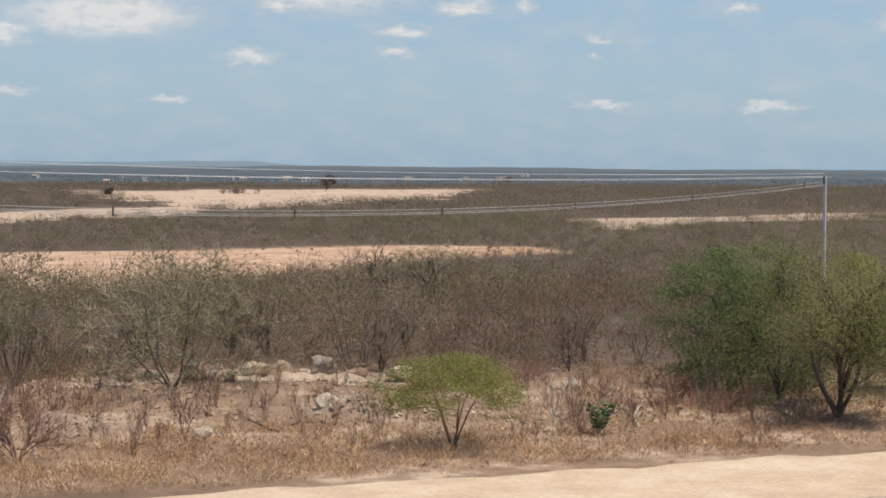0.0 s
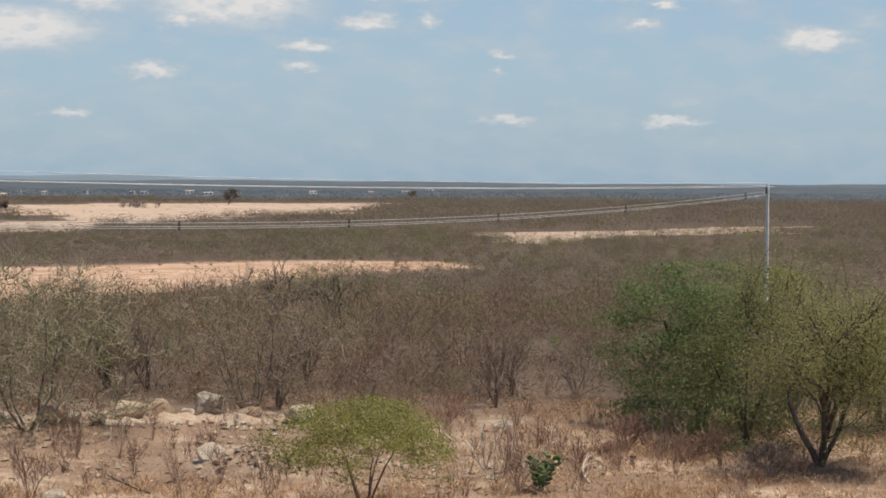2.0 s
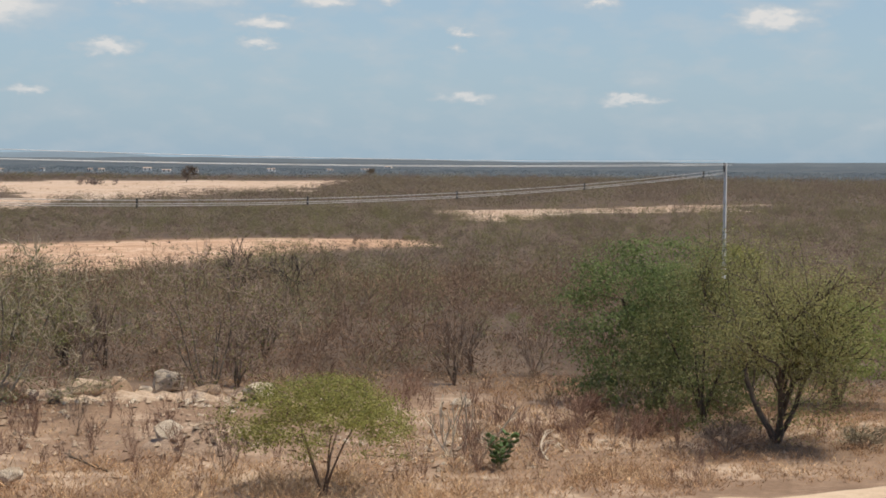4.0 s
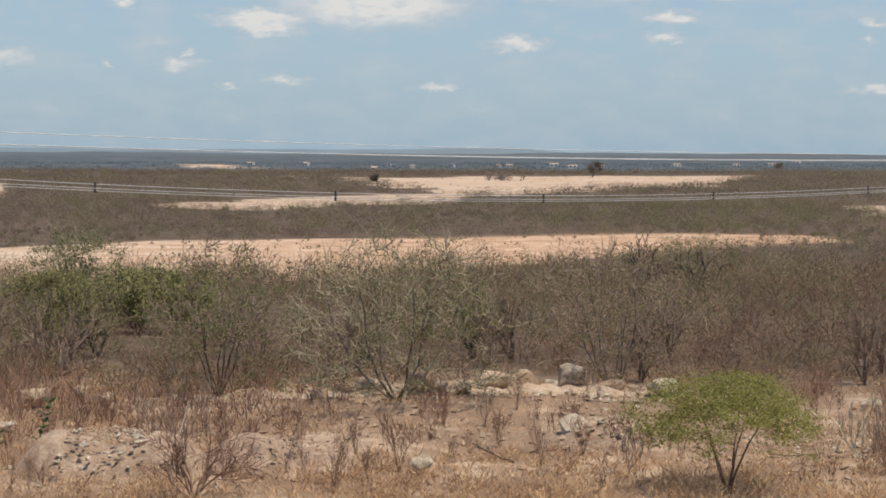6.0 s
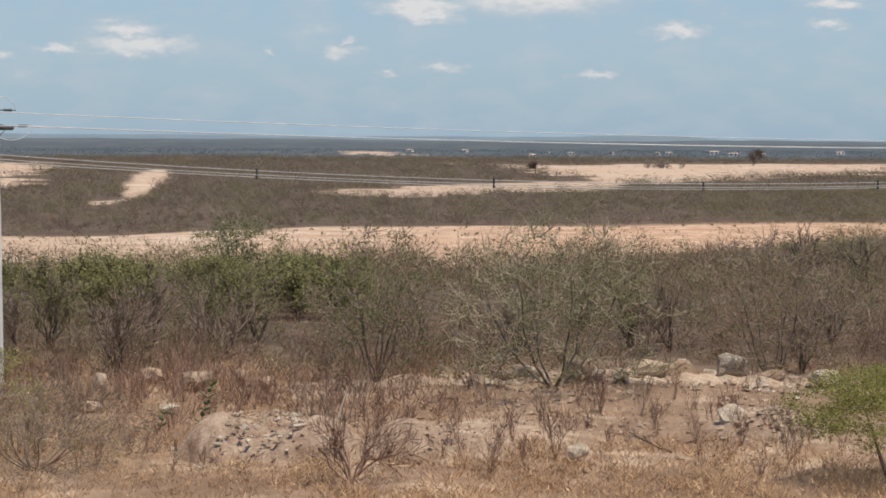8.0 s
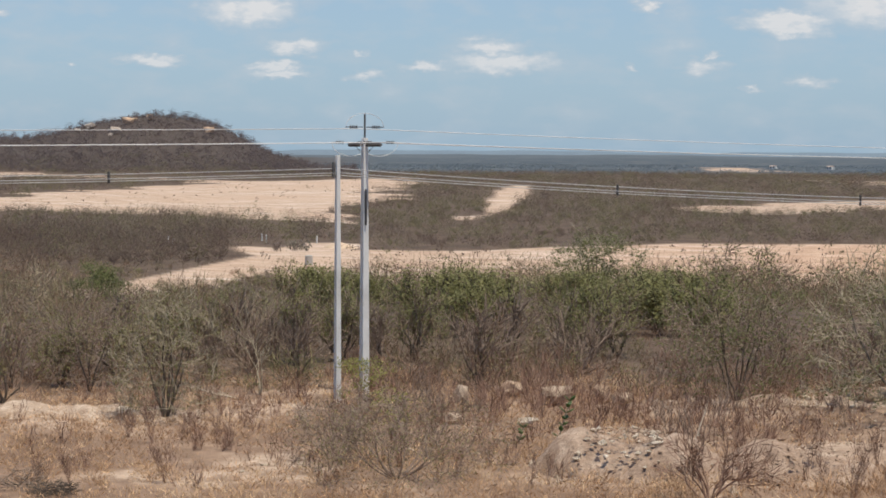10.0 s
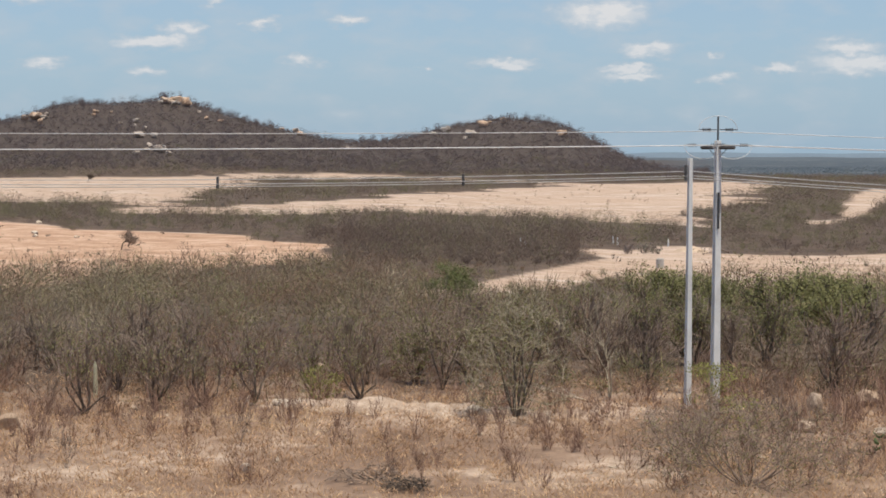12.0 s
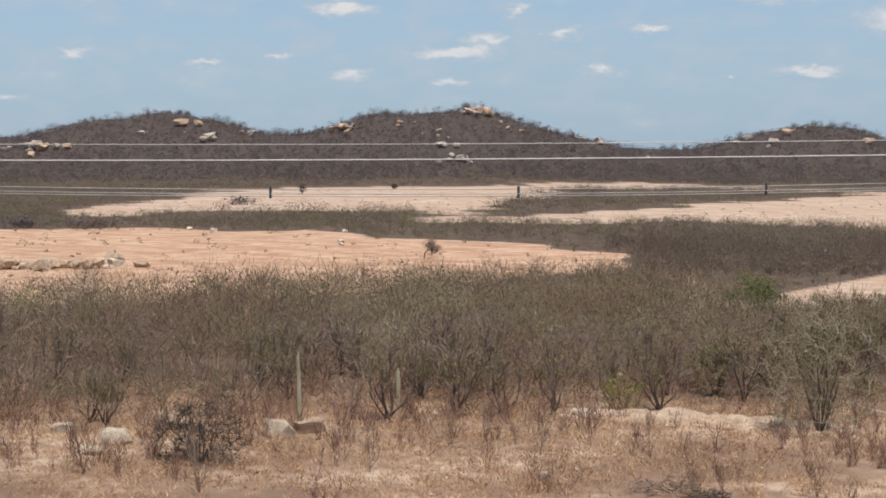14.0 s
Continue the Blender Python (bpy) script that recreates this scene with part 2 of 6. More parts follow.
MAT_ROCKO = mottled("orange_stained_granite", (0.36, 0.24, 0.155), (0.54, 0.395, 0.28), (0.68, 0.54, 0.41), 1.8, bump=1.0, dist=0.07)
MAT_ROCKH = mottled("hill_granite", (0.36, 0.3, 0.25), (0.48, 0.41, 0.35), (0.58, 0.51, 0.45), 0.2, bump=0.7, dist=0.5)
MAT_ROCKHO = mottled("hill_orange_granite", (0.46, 0.3, 0.2), (0.62, 0.44, 0.31), (0.7, 0.56, 0.43), 0.2, bump=0.7, dist=0.5)
MAT_ROCKG = mottled("grey_rubble_stone", (0.29, 0.215, 0.155), (0.48, 0.375, 0.28), (0.65, 0.53, 0.42), 2.3, bump=0.7, dist=0.05)
MAT_CONC = mottled("weathered_concrete", (0.6, 0.6, 0.58), (0.73, 0.73, 0.71), (0.8, 0.8, 0.78), 1.2, bump=0.2, dist=0.01)
MAT_ROAD = mottled("pale_dirt", (0.48, 0.36, 0.26), (0.58, 0.45, 0.33), (0.66, 0.54, 0.42), 0.5, bump=0.4, dist=0.03)
MAT_WIRE = mottled("weathered_aluminium_cable", (0.4, 0.4, 0.4), (0.48, 0.48, 0.48), (0.56, 0.56, 0.56), 2.0, rough=0.45, bump=0.0)
MAT_BRIGHT = mottled("bright_aluminium_cable", (0.6, 0.6, 0.6), (0.7, 0.7, 0.7), (0.78, 0.78, 0.78), 2.0, rough=0.4, bump=0.0)
MAT_IRON = mottled("dark_galvanised_iron", (0.05, 0.05, 0.05), (0.09, 0.09, 0.09), (0.14, 0.135, 0.13), 3.0, rough=0.6, bump=0.1)
MAT_WHITE = mottled("white_plaster", (0.6, 0.58, 0.55), (0.72, 0.7, 0.67), (0.8, 0.78, 0.75), 0.4, bump=0.1)
MAT_TILE = mottled("clay_tiles", (0.4, 0.3, 0.24), (0.5, 0.4, 0.34), (0.6, 0.52, 0.46), 0.6, bump=0.2)


def ground_material():
    m, nt, b = blank("dry_land", 0.95)
    att = nt.nodes.new("ShaderNodeAttribute")
    att.attribute_name = "bare"
    sepc = nt.nodes.new("ShaderNodeSeparateColor")
    nt.links.new(att.outputs["Color"], sepc.inputs[0])
    big, mid, small = noise_of(nt, 0.02, 5, 0.6), noise_of(nt, 0.22, 6, 0.62), noise_of(nt, 3.5, 5, 0.7)
    litter = ramp(nt, [(0.3, (0.07, 0.052, 0.04)), (0.5, (0.11, 0.08, 0.06)), (0.75, (0.19, 0.142, 0.108))], mid)
    sand = ramp(nt, [(0.34, (0.4, 0.3, 0.225)), (0.5, (0.53, 0.41, 0.32)), (0.64, (0.64, 0.52, 0.42))], mid)
    furrow = nt.nodes.new("ShaderNodeTexNoise")
    furrow.inputs["Scale"].default_value, furrow.inputs["Detail"].default_value, furrow.inputs["Roughness"].default_value = 1.0, 5, 0.65
    turn = nt.nodes.new("ShaderNodeMapping")
    turn.inputs["Rotation"].default_value, turn.inputs["Scale"].default_value = (0, 0, 0.35), (0.06, 0.3, 0.1)
    geo = nt.nodes.new("ShaderNodeNewGeometry")
    nt.links.new(geo.outputs["Position"], turn.inputs[0])
    nt.links.new(turn.outputs[0], furrow.inputs["Vector"])
    sand = mix(nt, ramp(nt, [(0.44, (0.0, 0.0, 0.0)), (0.62, (0.55, 0.55, 0.55))], furrow.outputs["Fac"]), sand, (0.4, 0.265, 0.17))
    sand = mix(nt, ramp(nt, [(0.36, (0.85, 0.85, 0.85)), (0.47, (0, 0, 0))], furrow.outputs["Fac"]), sand, (0.7, 0.6, 0.52))
    sand = mix(nt, ramp(nt, [(0.45, (0, 0, 0)), (0.62, (0.55, 0.55, 0.55))], big), sand, (0.52, 0.38, 0.28))
    orange = ramp(nt, [(0.36, (0.42, 0.27, 0.18)), (0.5, (0.55, 0.37, 0.255)), (0.64, (0.65, 0.47, 0.35))], mid)
    orange = mix(nt, ramp(nt, [(0.46, (0.0, 0.0, 0.0)), (0.62, (0.6, 0.6, 0.6))], furrow.outputs["Fac"]), orange, (0.36, 0.215, 0.125))
    patchy = noise_of(nt, 1.2, 5, 0.65)
    pale = ramp(nt, [(0.36, (0.2, 0.132, 0.09)), (0.5, (0.32, 0.225, 0.16)), (0.62, (0.52, 0.405, 0.31))], mid)
    pale = mix(nt, ramp(nt, [(0.42, (0.7, 0.7, 0.7)), (0.56, (0, 0, 0))], patchy), pale, (0.22, 0.15, 0.105))
    clods = noise_of(nt, 0.75, 5, 0.7)
    dirt = ramp(nt, [(0.52, (0, 0, 0)), (0.66, (0.75, 0.75, 0.75))], clods)
    sand, orange = mix(nt, dirt, sand, (0.36, 0.26, 0.19)), mix(nt, dirt, orange, (0.36, 0.215, 0.14))
    col = mix(nt, sepc.outputs[0], litter, sand)
    col = mix(nt, sepc.outputs[1], col, orange)
    col = mix(nt, sepc.outputs[2], col, pale)
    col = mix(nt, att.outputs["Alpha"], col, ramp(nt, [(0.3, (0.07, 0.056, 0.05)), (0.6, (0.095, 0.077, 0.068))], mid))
    # blue-grey of the distance haze, painted over the far plain
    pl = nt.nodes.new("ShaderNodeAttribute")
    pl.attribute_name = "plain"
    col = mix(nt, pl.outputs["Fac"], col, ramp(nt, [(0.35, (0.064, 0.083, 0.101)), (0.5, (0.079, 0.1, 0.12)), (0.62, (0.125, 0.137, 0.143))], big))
    col = mix(nt, 0.6, col, ramp(nt, [(0.3, (0.36, 0.35, 0.34)), (0.7, (0.66, 0.65, 0.64))], small), "OVERLAY")
    nt.links.new(col, b.inputs["Base Color"])
    bumped(nt, b, small, 0.6, 0.08)
    return m


MAT_GROUND = ground_material()

# ---- mesh helpers ----


def mesh_of(name, verts, faces, material, smooth=False):
    """A mesh from an array of points and an array of triangles or quads."""
    verts, faces = np.asarray(verts, dtype=np.float32), np.asarray(faces, dtype=np.int32)
    me = bpy.data.meshes.new(name)
    k = faces.shape[1]
    me.vertices.add(len(verts))
    me.vertices.foreach_set("co", verts.ravel())
    me.loops.add(faces.size)
    me.loops.foreach_set("vertex_index", faces.ravel())
    me.polygons.add(len(faces))
    me.polygons.foreach_set("loop_start", np.arange(0, faces.size, k, dtype=np.int32))
    me.polygons.foreach_set("use_smooth", np.full(len(faces), smooth))
    me.materials.append(material)
    me.update(calc_edges=True)
    return me


def part(name, bm, material, parent=None, label=""):
    me = bpy.data.meshes.new(name)
    bm.to_mesh(me)
    bm.free()
    me.materials.append(material)
    ob = new(name, me)
    ob.parent = parent
    return tagged(ob, label)


def mesh_part(name, me, parent=None, label=""):
    ob = new(name, me)
    ob.parent = parent
    return tagged(ob, label)


def ease(a, b, r):
    t = np.clip((r - a) / (b - a), 0, 1)
    return t * t * (3 - 2 * t)


# hills on the left horizon: bearing, distance, half width in degrees, depth, height, fullness
HILLS = [(-30.2, 1150, 3.1, 150, 18.5, 2.6), (-41.3, 1150, 4.2, 170, 27, 1.8), (-40.7, 1160, 0.9, 60, 7, 2.0), (-44.3, 1140, 1.7, 90, 8, 2.2), (-50.2, 1150, 3.4, 160, 23, 2.0), (-50.4, 1160, 0.9, 60, 4, 2.0), (-53.6, 1150, 2.0, 120, 5, 2.0), (-56.5, 1180, 4.0, 170, 8, 2.0)]


def land(x, y):
    """Height of the ground."""
    x, y = np.asarray(x, dtype=float), np.asarray(y, dtype=float)
    r, az = np.hypot(x, y), np.degrees(np.arctan2(x, y))
    z = -4.5 * ease(62, 175, r)
    far = ease(70, 260, r)
    z = z + (0.05 + 0.25 * far) * (np.sin(x / 31 + 1.3) * np.cos(y / 43 + 0.4) + 0.6 * np.sin(x / 13.7 + y / 19.1))
    z = z + 0.035 * np.sin(x * 1.7 + 0.6 * np.sin(y * 1.3)) * np.cos(y * 1.9 + 0.7) * (1 - far)
    base = 13.8 * ease(-24.5, -29.5, az) * np.exp(-((r - 1150) / 190) ** 2) * ease(-100, -75, az)
    rise = base
    for a, d, w, dep, h, e in HILLS:
        q = np.hypot((az - a) / w, (r - d) / dep)
        rise = rise + h * np.exp(-q ** e)
    rough = np.sin(x / 23) * np.sin(y / 19) + 0.7 * np.sin(x / 9.3 + 2) * np.sin(y / 11.1)
    z = z + rise * (1 + 0.035 * rough)
    # low mounds of bulldozed earth at the far side of the orange field and on the verge
    for mx, my, mr, mh in MOUNDS:
        z = z + mh * np.exp(-(((x - mx) ** 2 + (y - my) ** 2) / mr ** 2))
    return z


MOUNDS = [(-225, 219, 3.5, 0.8), (-232, 219, 3, 0.4), (-6.5, 44.5, 2.2, 0.25),
          (0.6, 46.5, 2.0, 0.3), (8.0, 46.0, 2.4, 0.3), (-3.0, 53.5, 3.0, 0.3), (-8.0, 54.0, 3.0, 0.25), (3.0, 54.5, 3.0, 0.25)]


def inside(poly, x, y):
    """Signed distance to an outline on the plan, positive inside."""
    p = np.asarray(poly, dtype=float)
    q = np.roll(p, -1, axis=0)
    odd = np.zeros(x.shape, dtype=bool)
    best = np.full(x.shape, 1e12)
    for (ax, ay), (bx, by) in zip(p, q):
        ex, ey = bx - ax, by - ay
        t = np.clip(((x - ax) * ex + (y - ay) * ey) / (ex * ex + ey * ey + 1e-9), 0, 1)
        best = np.minimum(best, (x - ax - t * ex) ** 2 + (y - ay - t * ey) ** 2)
        hit = ((ay > y) != (by > y)) & (x < ex * (y - ay) / (ey if ey else 1e-9) + ax)
        odd ^= hit
    return np.where(odd, 1, -1) * np.sqrt(best)


# cleared land on the plan
FIELD_NEAR = [(-109, 205), (-104, 210), (-83, 215), (-58, 235), (-29, 247), (1, 254), (31, 257), (31, 236), (12, 222), (-6, 195), (-20, 168), (-36, 150), (-52, 142), (-64, 140), (-78, 150)]
FIELD_ORANGE = [(-290, 170), (-273, 188), (-265, 194), (-269, 210), (-263, 218), (-239, 210), (-227, 213), (-223, 217), (-207, 209), (-196, 208), (-172, 208), (-161, 207), (-148, 200), (-136, 195), (-116, 156), (-118, 149), (-116, 135), (-118, 126), (-112, 106), (-110, 92), (-114, 82), (-126, 75), (-165, 84), (-200, 104), (-260, 146)]
FIELD_WEST = [(-354, 253), (-375, 279), (-407, 307), (-452, 360), (-528, 438), (-561, 495), (-573, 537), (-557, 563), (-543, 607), (-523, 630), (-507, 650), (-475, 644), (-457, 590), (-378, 478), (-327, 392), (-295, 348), (-261, 301), (-278, 310), (-301, 318), (-312, 311), (-332, 312), (-331, 294), (-322, 267), (-307, 232)]
FIELD_HILLFOOT = [(-537, 637), (-536, 669), (-532, 698), (-504, 705), (-460, 706), (-412, 698), (-343, 662), (-328, 704), (-334, 790), (-312, 793), (-245, 606), (-209, 492), (-195, 487), (-180, 454), (-171, 406), (-157, 358), (-126, 282), (-147, 287), (-163, 286), (-183, 289), (-195, 293), (-205, 298), (-209, 279), (-231, 268), (-243, 260), (-277, 297), (-266, 310), (-261, 325), (-267, 346), (-266, 368), (-269, 392), (-291, 444), (-314, 510), (-325, 575), (-344, 613), (-393, 665), (-412, 651), (-430, 635), (-444, 613), (-487, 627), (-516, 627)]
FIELD_TRACK = [(-216, 643), (-221, 636), (-173, 484), (-165, 459), (-152, 419), (-147, 408), (-125, 345), (-119, 330), (-117, 314), (-120, 314), (-115, 299), (-111, 299), (-114, 319), (-121, 347), (-140, 407), (-158, 473), (-204, 609)]
FIELD_EAST = [(-153, 824), (-117, 807), (-72, 831), (-44, 862), (-17, 860), (21, 896), (51, 884), (95, 922), (65, 773), (33, 601), (23, 586), (6, 565), (-5, 512), (-19, 494), (-31, 469), (-36, 410), (-45, 400), (-55, 383), (-62, 352), (-69, 341), (-86, 354), (-91, 377), (-84, 402), (-78, 457), (-63, 476), (-54, 533), (-57, 553), (-64, 565), (-79, 596), (-103, 714), (-120, 759)]
FIELD_STRIP = [(53, 403), (63, 403), (80, 418), (97, 439), (104, 446), (117, 458), (128, 465), (154, 481), (129, 403), (107, 388), (96, 375), (87, 371), (81, 368), (64, 345), (54, 321), (50, 331), (47, 354)]
FIELD_FAR = [(-293, 1154), (-364, 1578), (-258, 1340), (-188, 1067), (-224, 1146), (-273, 1184)]
TRACK = [(-101, 219), (-96, 201), (-90, 183), (-85, 161), (-82, 147), (-77, 131), (-74, 118)]
FIELDS = [FIELD_NEAR, FIELD_ORANGE, FIELD_WEST, FIELD_HILLFOOT, FIELD_EAST, FIELD_STRIP, FIELD_FAR]


def track_distance(x, y):
    best = np.full(x.shape, 1e9)
    for (ax, ay), (bx, by) in zip(TRACK, TRACK[1:]):
        t = np.clip(((x - ax) * (bx - ax) + (y - ay) * (by - ay)) / ((bx - ax) ** 2 + (by - ay) ** 2), 0, 1)
        best = np.minimum(best, np.hypot(x - ax - t * (bx - ax), y - ay - t * (by - ay)))
    return best


def clearing(x, y):
    """How far a place lies inside the cleared land, in metres (negative: in the scrub)."""
    d = np.full(x.shape, -1e9)
    for f in FIELDS:
        d = np.maximum(d, inside(f, x, y))
    r = np.hypot(x, y)
    ragged = np.sin(x / 13 + 1.7 * np.sin(y / 21)) * np.sin(y / 17 + 1.3 * np.sin(x / 19)) + 0.6 * np.sin(x / 5.3 + y / 9) * np.sin(y / 6.1)
    d = d + ragged * (0.5 + r / 75) - r / 130
    d = np.maximum(d, inside(FIELD_TRACK, x, y))
    return np.maximum(d, 4.5 - track_distance(x, y))


# ---- the ground, one sheet to the horizon ----
def build_ground():
    bear = np.radians(np.concatenate([np.arange(-59, 28, 0.28), np.arange(28, 300, 4.0)]))
    rad = np.concatenate([[0.0, 4, 8, 12, 16], np.geomspace(20, 130, 75, False), np.geomspace(130, 760, 225, False), np.geomspace(760, 5000, 90)])
    a, r = np.meshgrid(bear, rad)
    x, y = r * np.sin(a), r * np.cos(a)
    z = land(x, y)
    n, m = x.shape
    v = np.stack([x, y, z], -1).reshape(-1, 3)
    i, j = np.meshgrid(np.arange(n - 1), np.arange(m), indexing="ij")
    k = (j + 1) % m
    f = np.stack([i * m + j, (i + 1) * m + j, (i + 1) * m + k, i * m + k], -1).reshape(-1, 4)[:, ::-1]
    me = mesh_of("ground", v, f, MAT_GROUND, True)
    wob = 2.5 * np.sin(x / 7 + np.sin(y / 9)) * np.sin(y / 6.1) * ease(100, 250, r)
    soft = 0.5 + r / 600
    sand = ease(-0.5, 0.5, clearing(x, y) / soft)
    org = ease(-1, 1, (inside(FIELD_ORANGE, x, y) + wob) / soft) * sand
    east = inside(FIELD_NEAR, x, y)
    org = np.maximum(org, ease(-1, 1, east / 4) * ease(-90, -10, x) * 0.85)
    verge = (1 - ease(54, 64, r)) * ease(30, 36, r)
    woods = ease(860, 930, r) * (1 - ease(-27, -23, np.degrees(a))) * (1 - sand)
    # where the ground takes the painted haze colour
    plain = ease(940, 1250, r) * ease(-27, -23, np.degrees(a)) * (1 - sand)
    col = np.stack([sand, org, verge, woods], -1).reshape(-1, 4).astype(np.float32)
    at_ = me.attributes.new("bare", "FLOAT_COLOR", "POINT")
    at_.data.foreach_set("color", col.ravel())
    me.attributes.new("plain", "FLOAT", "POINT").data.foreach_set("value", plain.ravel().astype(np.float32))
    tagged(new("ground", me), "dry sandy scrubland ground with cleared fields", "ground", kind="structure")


build_ground()

rng = np.random.default_rng(11)


def plot(az, r):
    """A place on the plan from a bearing in degrees and a distance in metres."""
    return r * math.sin(radians(az)), r * math.cos(radians(az))


def on_land(x, y, sink=0.0):
    return Vector((x, y, float(land(x, y)) - sink))


# ---- dirt road in front of the verge ----
def build_road():
    t = np.linspace(0, 1, 60)
    x = -22 + 100 * t
    far_edge = 35.2 + 0.335 * (x - 1.0) + 0.012 * np.maximum(-x, 0) ** 1.5 * -1 + 0.25 * np.sin(x / 1.7) * np.sin(x / 0.9 + 1)
    near_edge = far_edge - 7.0 + 0.2 * np.sin(x / 2.3)
    k = 9
    rows_ = []
    for i in range(k):
        s = i / (k - 1)
        yy = near_edge + (far_edge - near_edge) * s
        rut = -0.03 * np.exp(-((s - 0.35) / 0.06) ** 2) - 0.03 * np.exp(-((s - 0.68) / 0.06) ** 2)
        rows_.append(np.stack([x, yy, land(x, yy) + 0.05 + rut - (0.08 if i in (0, k - 1) else 0)], -1))
    v = np.stack(rows_)
    i, j = np.meshgrid(np.arange(k - 1), np.arange(len(t) - 1), indexing="ij")
    m = len(t)
    f = np.stack([i * m + j, i * m + j + 1, (i + 1) * m + j + 1, (i + 1) * m + j], -1).reshape(-1, 4)
    tagged(new("road", mesh_of("road", v.reshape(-1, 3), f, MAT_ROAD, True)), "pale sandy unpaved road with faint wheel ruts", "road", kind="structure")


build_road()


# ---- plants as a mass ----
def tone_at(x, y, chance=0.25):
    """Which kind of bush grows where, darkened for shade in one stretch: patches, with much chance in them."""
    r, az = np.hypot(x, y), np.degrees(np.arctan2(x, y))
    f = 0.42 + 0.34 * np.sin(x / 5.3 + 1.2 * np.sin(y / 13)) * np.sin(y / 7.7 + 0.5) + 0.16 * np.sin(x / 2.3) * np.sin(y / 3.9)
    f = f - 0.27 * ease(1, 8, az) * (1 - ease(110, 160, r)) - 0.16 * ease(-26, -36, az) * (1 - ease(62, 100, r)) + 0.05 * ease(-30, -42, az) * ease(70, 110, r) * (1 - ease(150, 250, r)) + 0.12 * ease(180, 300, r)
    f = f - 0.22 * np.exp(-((az + 18) / 7) ** 2) * (1 - ease(62, 72, r))
    # darker tones stand in for the deep shade behind the half-bare trees
    f = f - 0.14 * np.exp(-((az + 5) / 8) ** 4) * (1 - ease(100, 150, r)) + 0.1 * ease(-20, -26, az) * ease(62, 72, r) * (1 - ease(130, 180, r))
    return np.clip(f + rng.normal(0, chance, len(x)), 0, 1)


def scatter(r0, r1, a0, a1, gap, keep=-1.5):
    """Random places in a ring sector, clear of the cleared land."""
    n = int(radians(a1 - a0) * (r1 * r1 - r0 * r0) / 2 / gap ** 2)
    r, a = np.sqrt(rng.uniform(r0 * r0, r1 * r1, n)), np.radians(rng.uniform(a0, a1, n))
    x, y = r * np.sin(a), r * np.cos(a)
    ok = clearing(x, y) < keep
    return x[ok], y[ok]


def twig_mass(x, y, h, w, k, thick, lean=1.0, tone=None):
    """k tapered twigs for each bush, as triangles."""
    n = len(x)
    z = land(x, y)
    b = np.repeat(np.stack([x, y, z], -1), k, 0)
    h, w = np.repeat(h, k), np.repeat(w, k)
    m = n * k
    f, ang = rng.uniform(0, 1, m), rng.uniform(0, 2 * np.pi, m)
    out = np.stack([np.cos(ang), np.sin(ang), np.zeros(m)], -1)
    low = f ** 1.3 * 0.62
    p = b + out * (w * 0.5 * (0.25 + low) * rng.uniform(0.2, 1.1, m))[:, None]
    p[:, 2] += h * low
    d = out * (rng.uniform(0.05, 0.75, m) * lean)[:, None] + rng.normal(0, 0.22, (m, 3))
    d[:, 2] = rng.uniform(0.45, 1.0, m)
    d /= np.linalg.norm(d, axis=1)[:, None]
    ln = h * rng.uniform(0.22, 0.5, m)
    side = np.cross(d, rng.normal(0, 1, (m, 3)))
    side /= np.linalg.norm(side, axis=1)[:, None] + 1e-9
    th = (thick * rng.uniform(0.6, 1.5, m))[:, None]
    return np.stack([p - side * th, p + side * th, p + d * ln[:, None]], 1), np.repeat(tone_at(x, y) if tone is None else tone, k)


def bush_mass(x, y, h, w, k, thick, foot=0.12, tone=None):
    """k twigs for each bush, radiating from its stems into a rounded crown."""
    n = len(x)
    b = np.repeat(np.stack([x, y, land(x, y)], -1), k, 0)
    h, w = np.repeat(h, k), np.repeat(w, k)
    m = n * k
    u = rng.normal(0, 1, (m, 3))
    u[:, 2] = np.abs(u[:, 2]) * 1.1 - 0.15
    u /= np.linalg.norm(u, axis=1)[:, None]
    q = rng.uniform(0.1, 1, m) ** 0.6 * 0.78
    p = b.copy()
    p[:, :2] += u[:, :2] * (w * 0.5 * q)[:, None]
    p[:, 2] += h * (foot + (0.92 - foot) * np.maximum(u[:, 2] * q, 0.0))
    d = u + rng.normal(0, 0.55, (m, 3)) + np.array([0, 0, 0.25])
    d /= np.linalg.norm(d, axis=1)[:, None]
    side = np.cross(d, rng.normal(0, 1, (m, 3)))
    side /= np.linalg.norm(side, axis=1)[:, None] + 1e-9
    th = (thick * rng.uniform(0.6, 1.5, m))[:, None]
    ln = (h * rng.uniform(0.1, 0.26, m))[:, None]
    return np.stack([p - side * th, p + side * th, p + d * ln], 1), np.repeat(tone_at(x, y) if tone is None else tone, k)


def facing(face, g, stray=0.55):
    """Two edges of a leaf that lies across the given direction, more or less."""
    n = face / (np.linalg.norm(face, axis=1)[:, None] + 1e-9) + g.normal(0, stray, face.shape)
    n /= np.linalg.norm(n, axis=1)[:, None] + 1e-9
    a = np.cross(n, g.normal(0, 1, face.shape))
    a /= np.linalg.norm(a, axis=1)[:, None] + 1e-9
    return a, np.cross(n, a) * 0.8 + a * 0.35


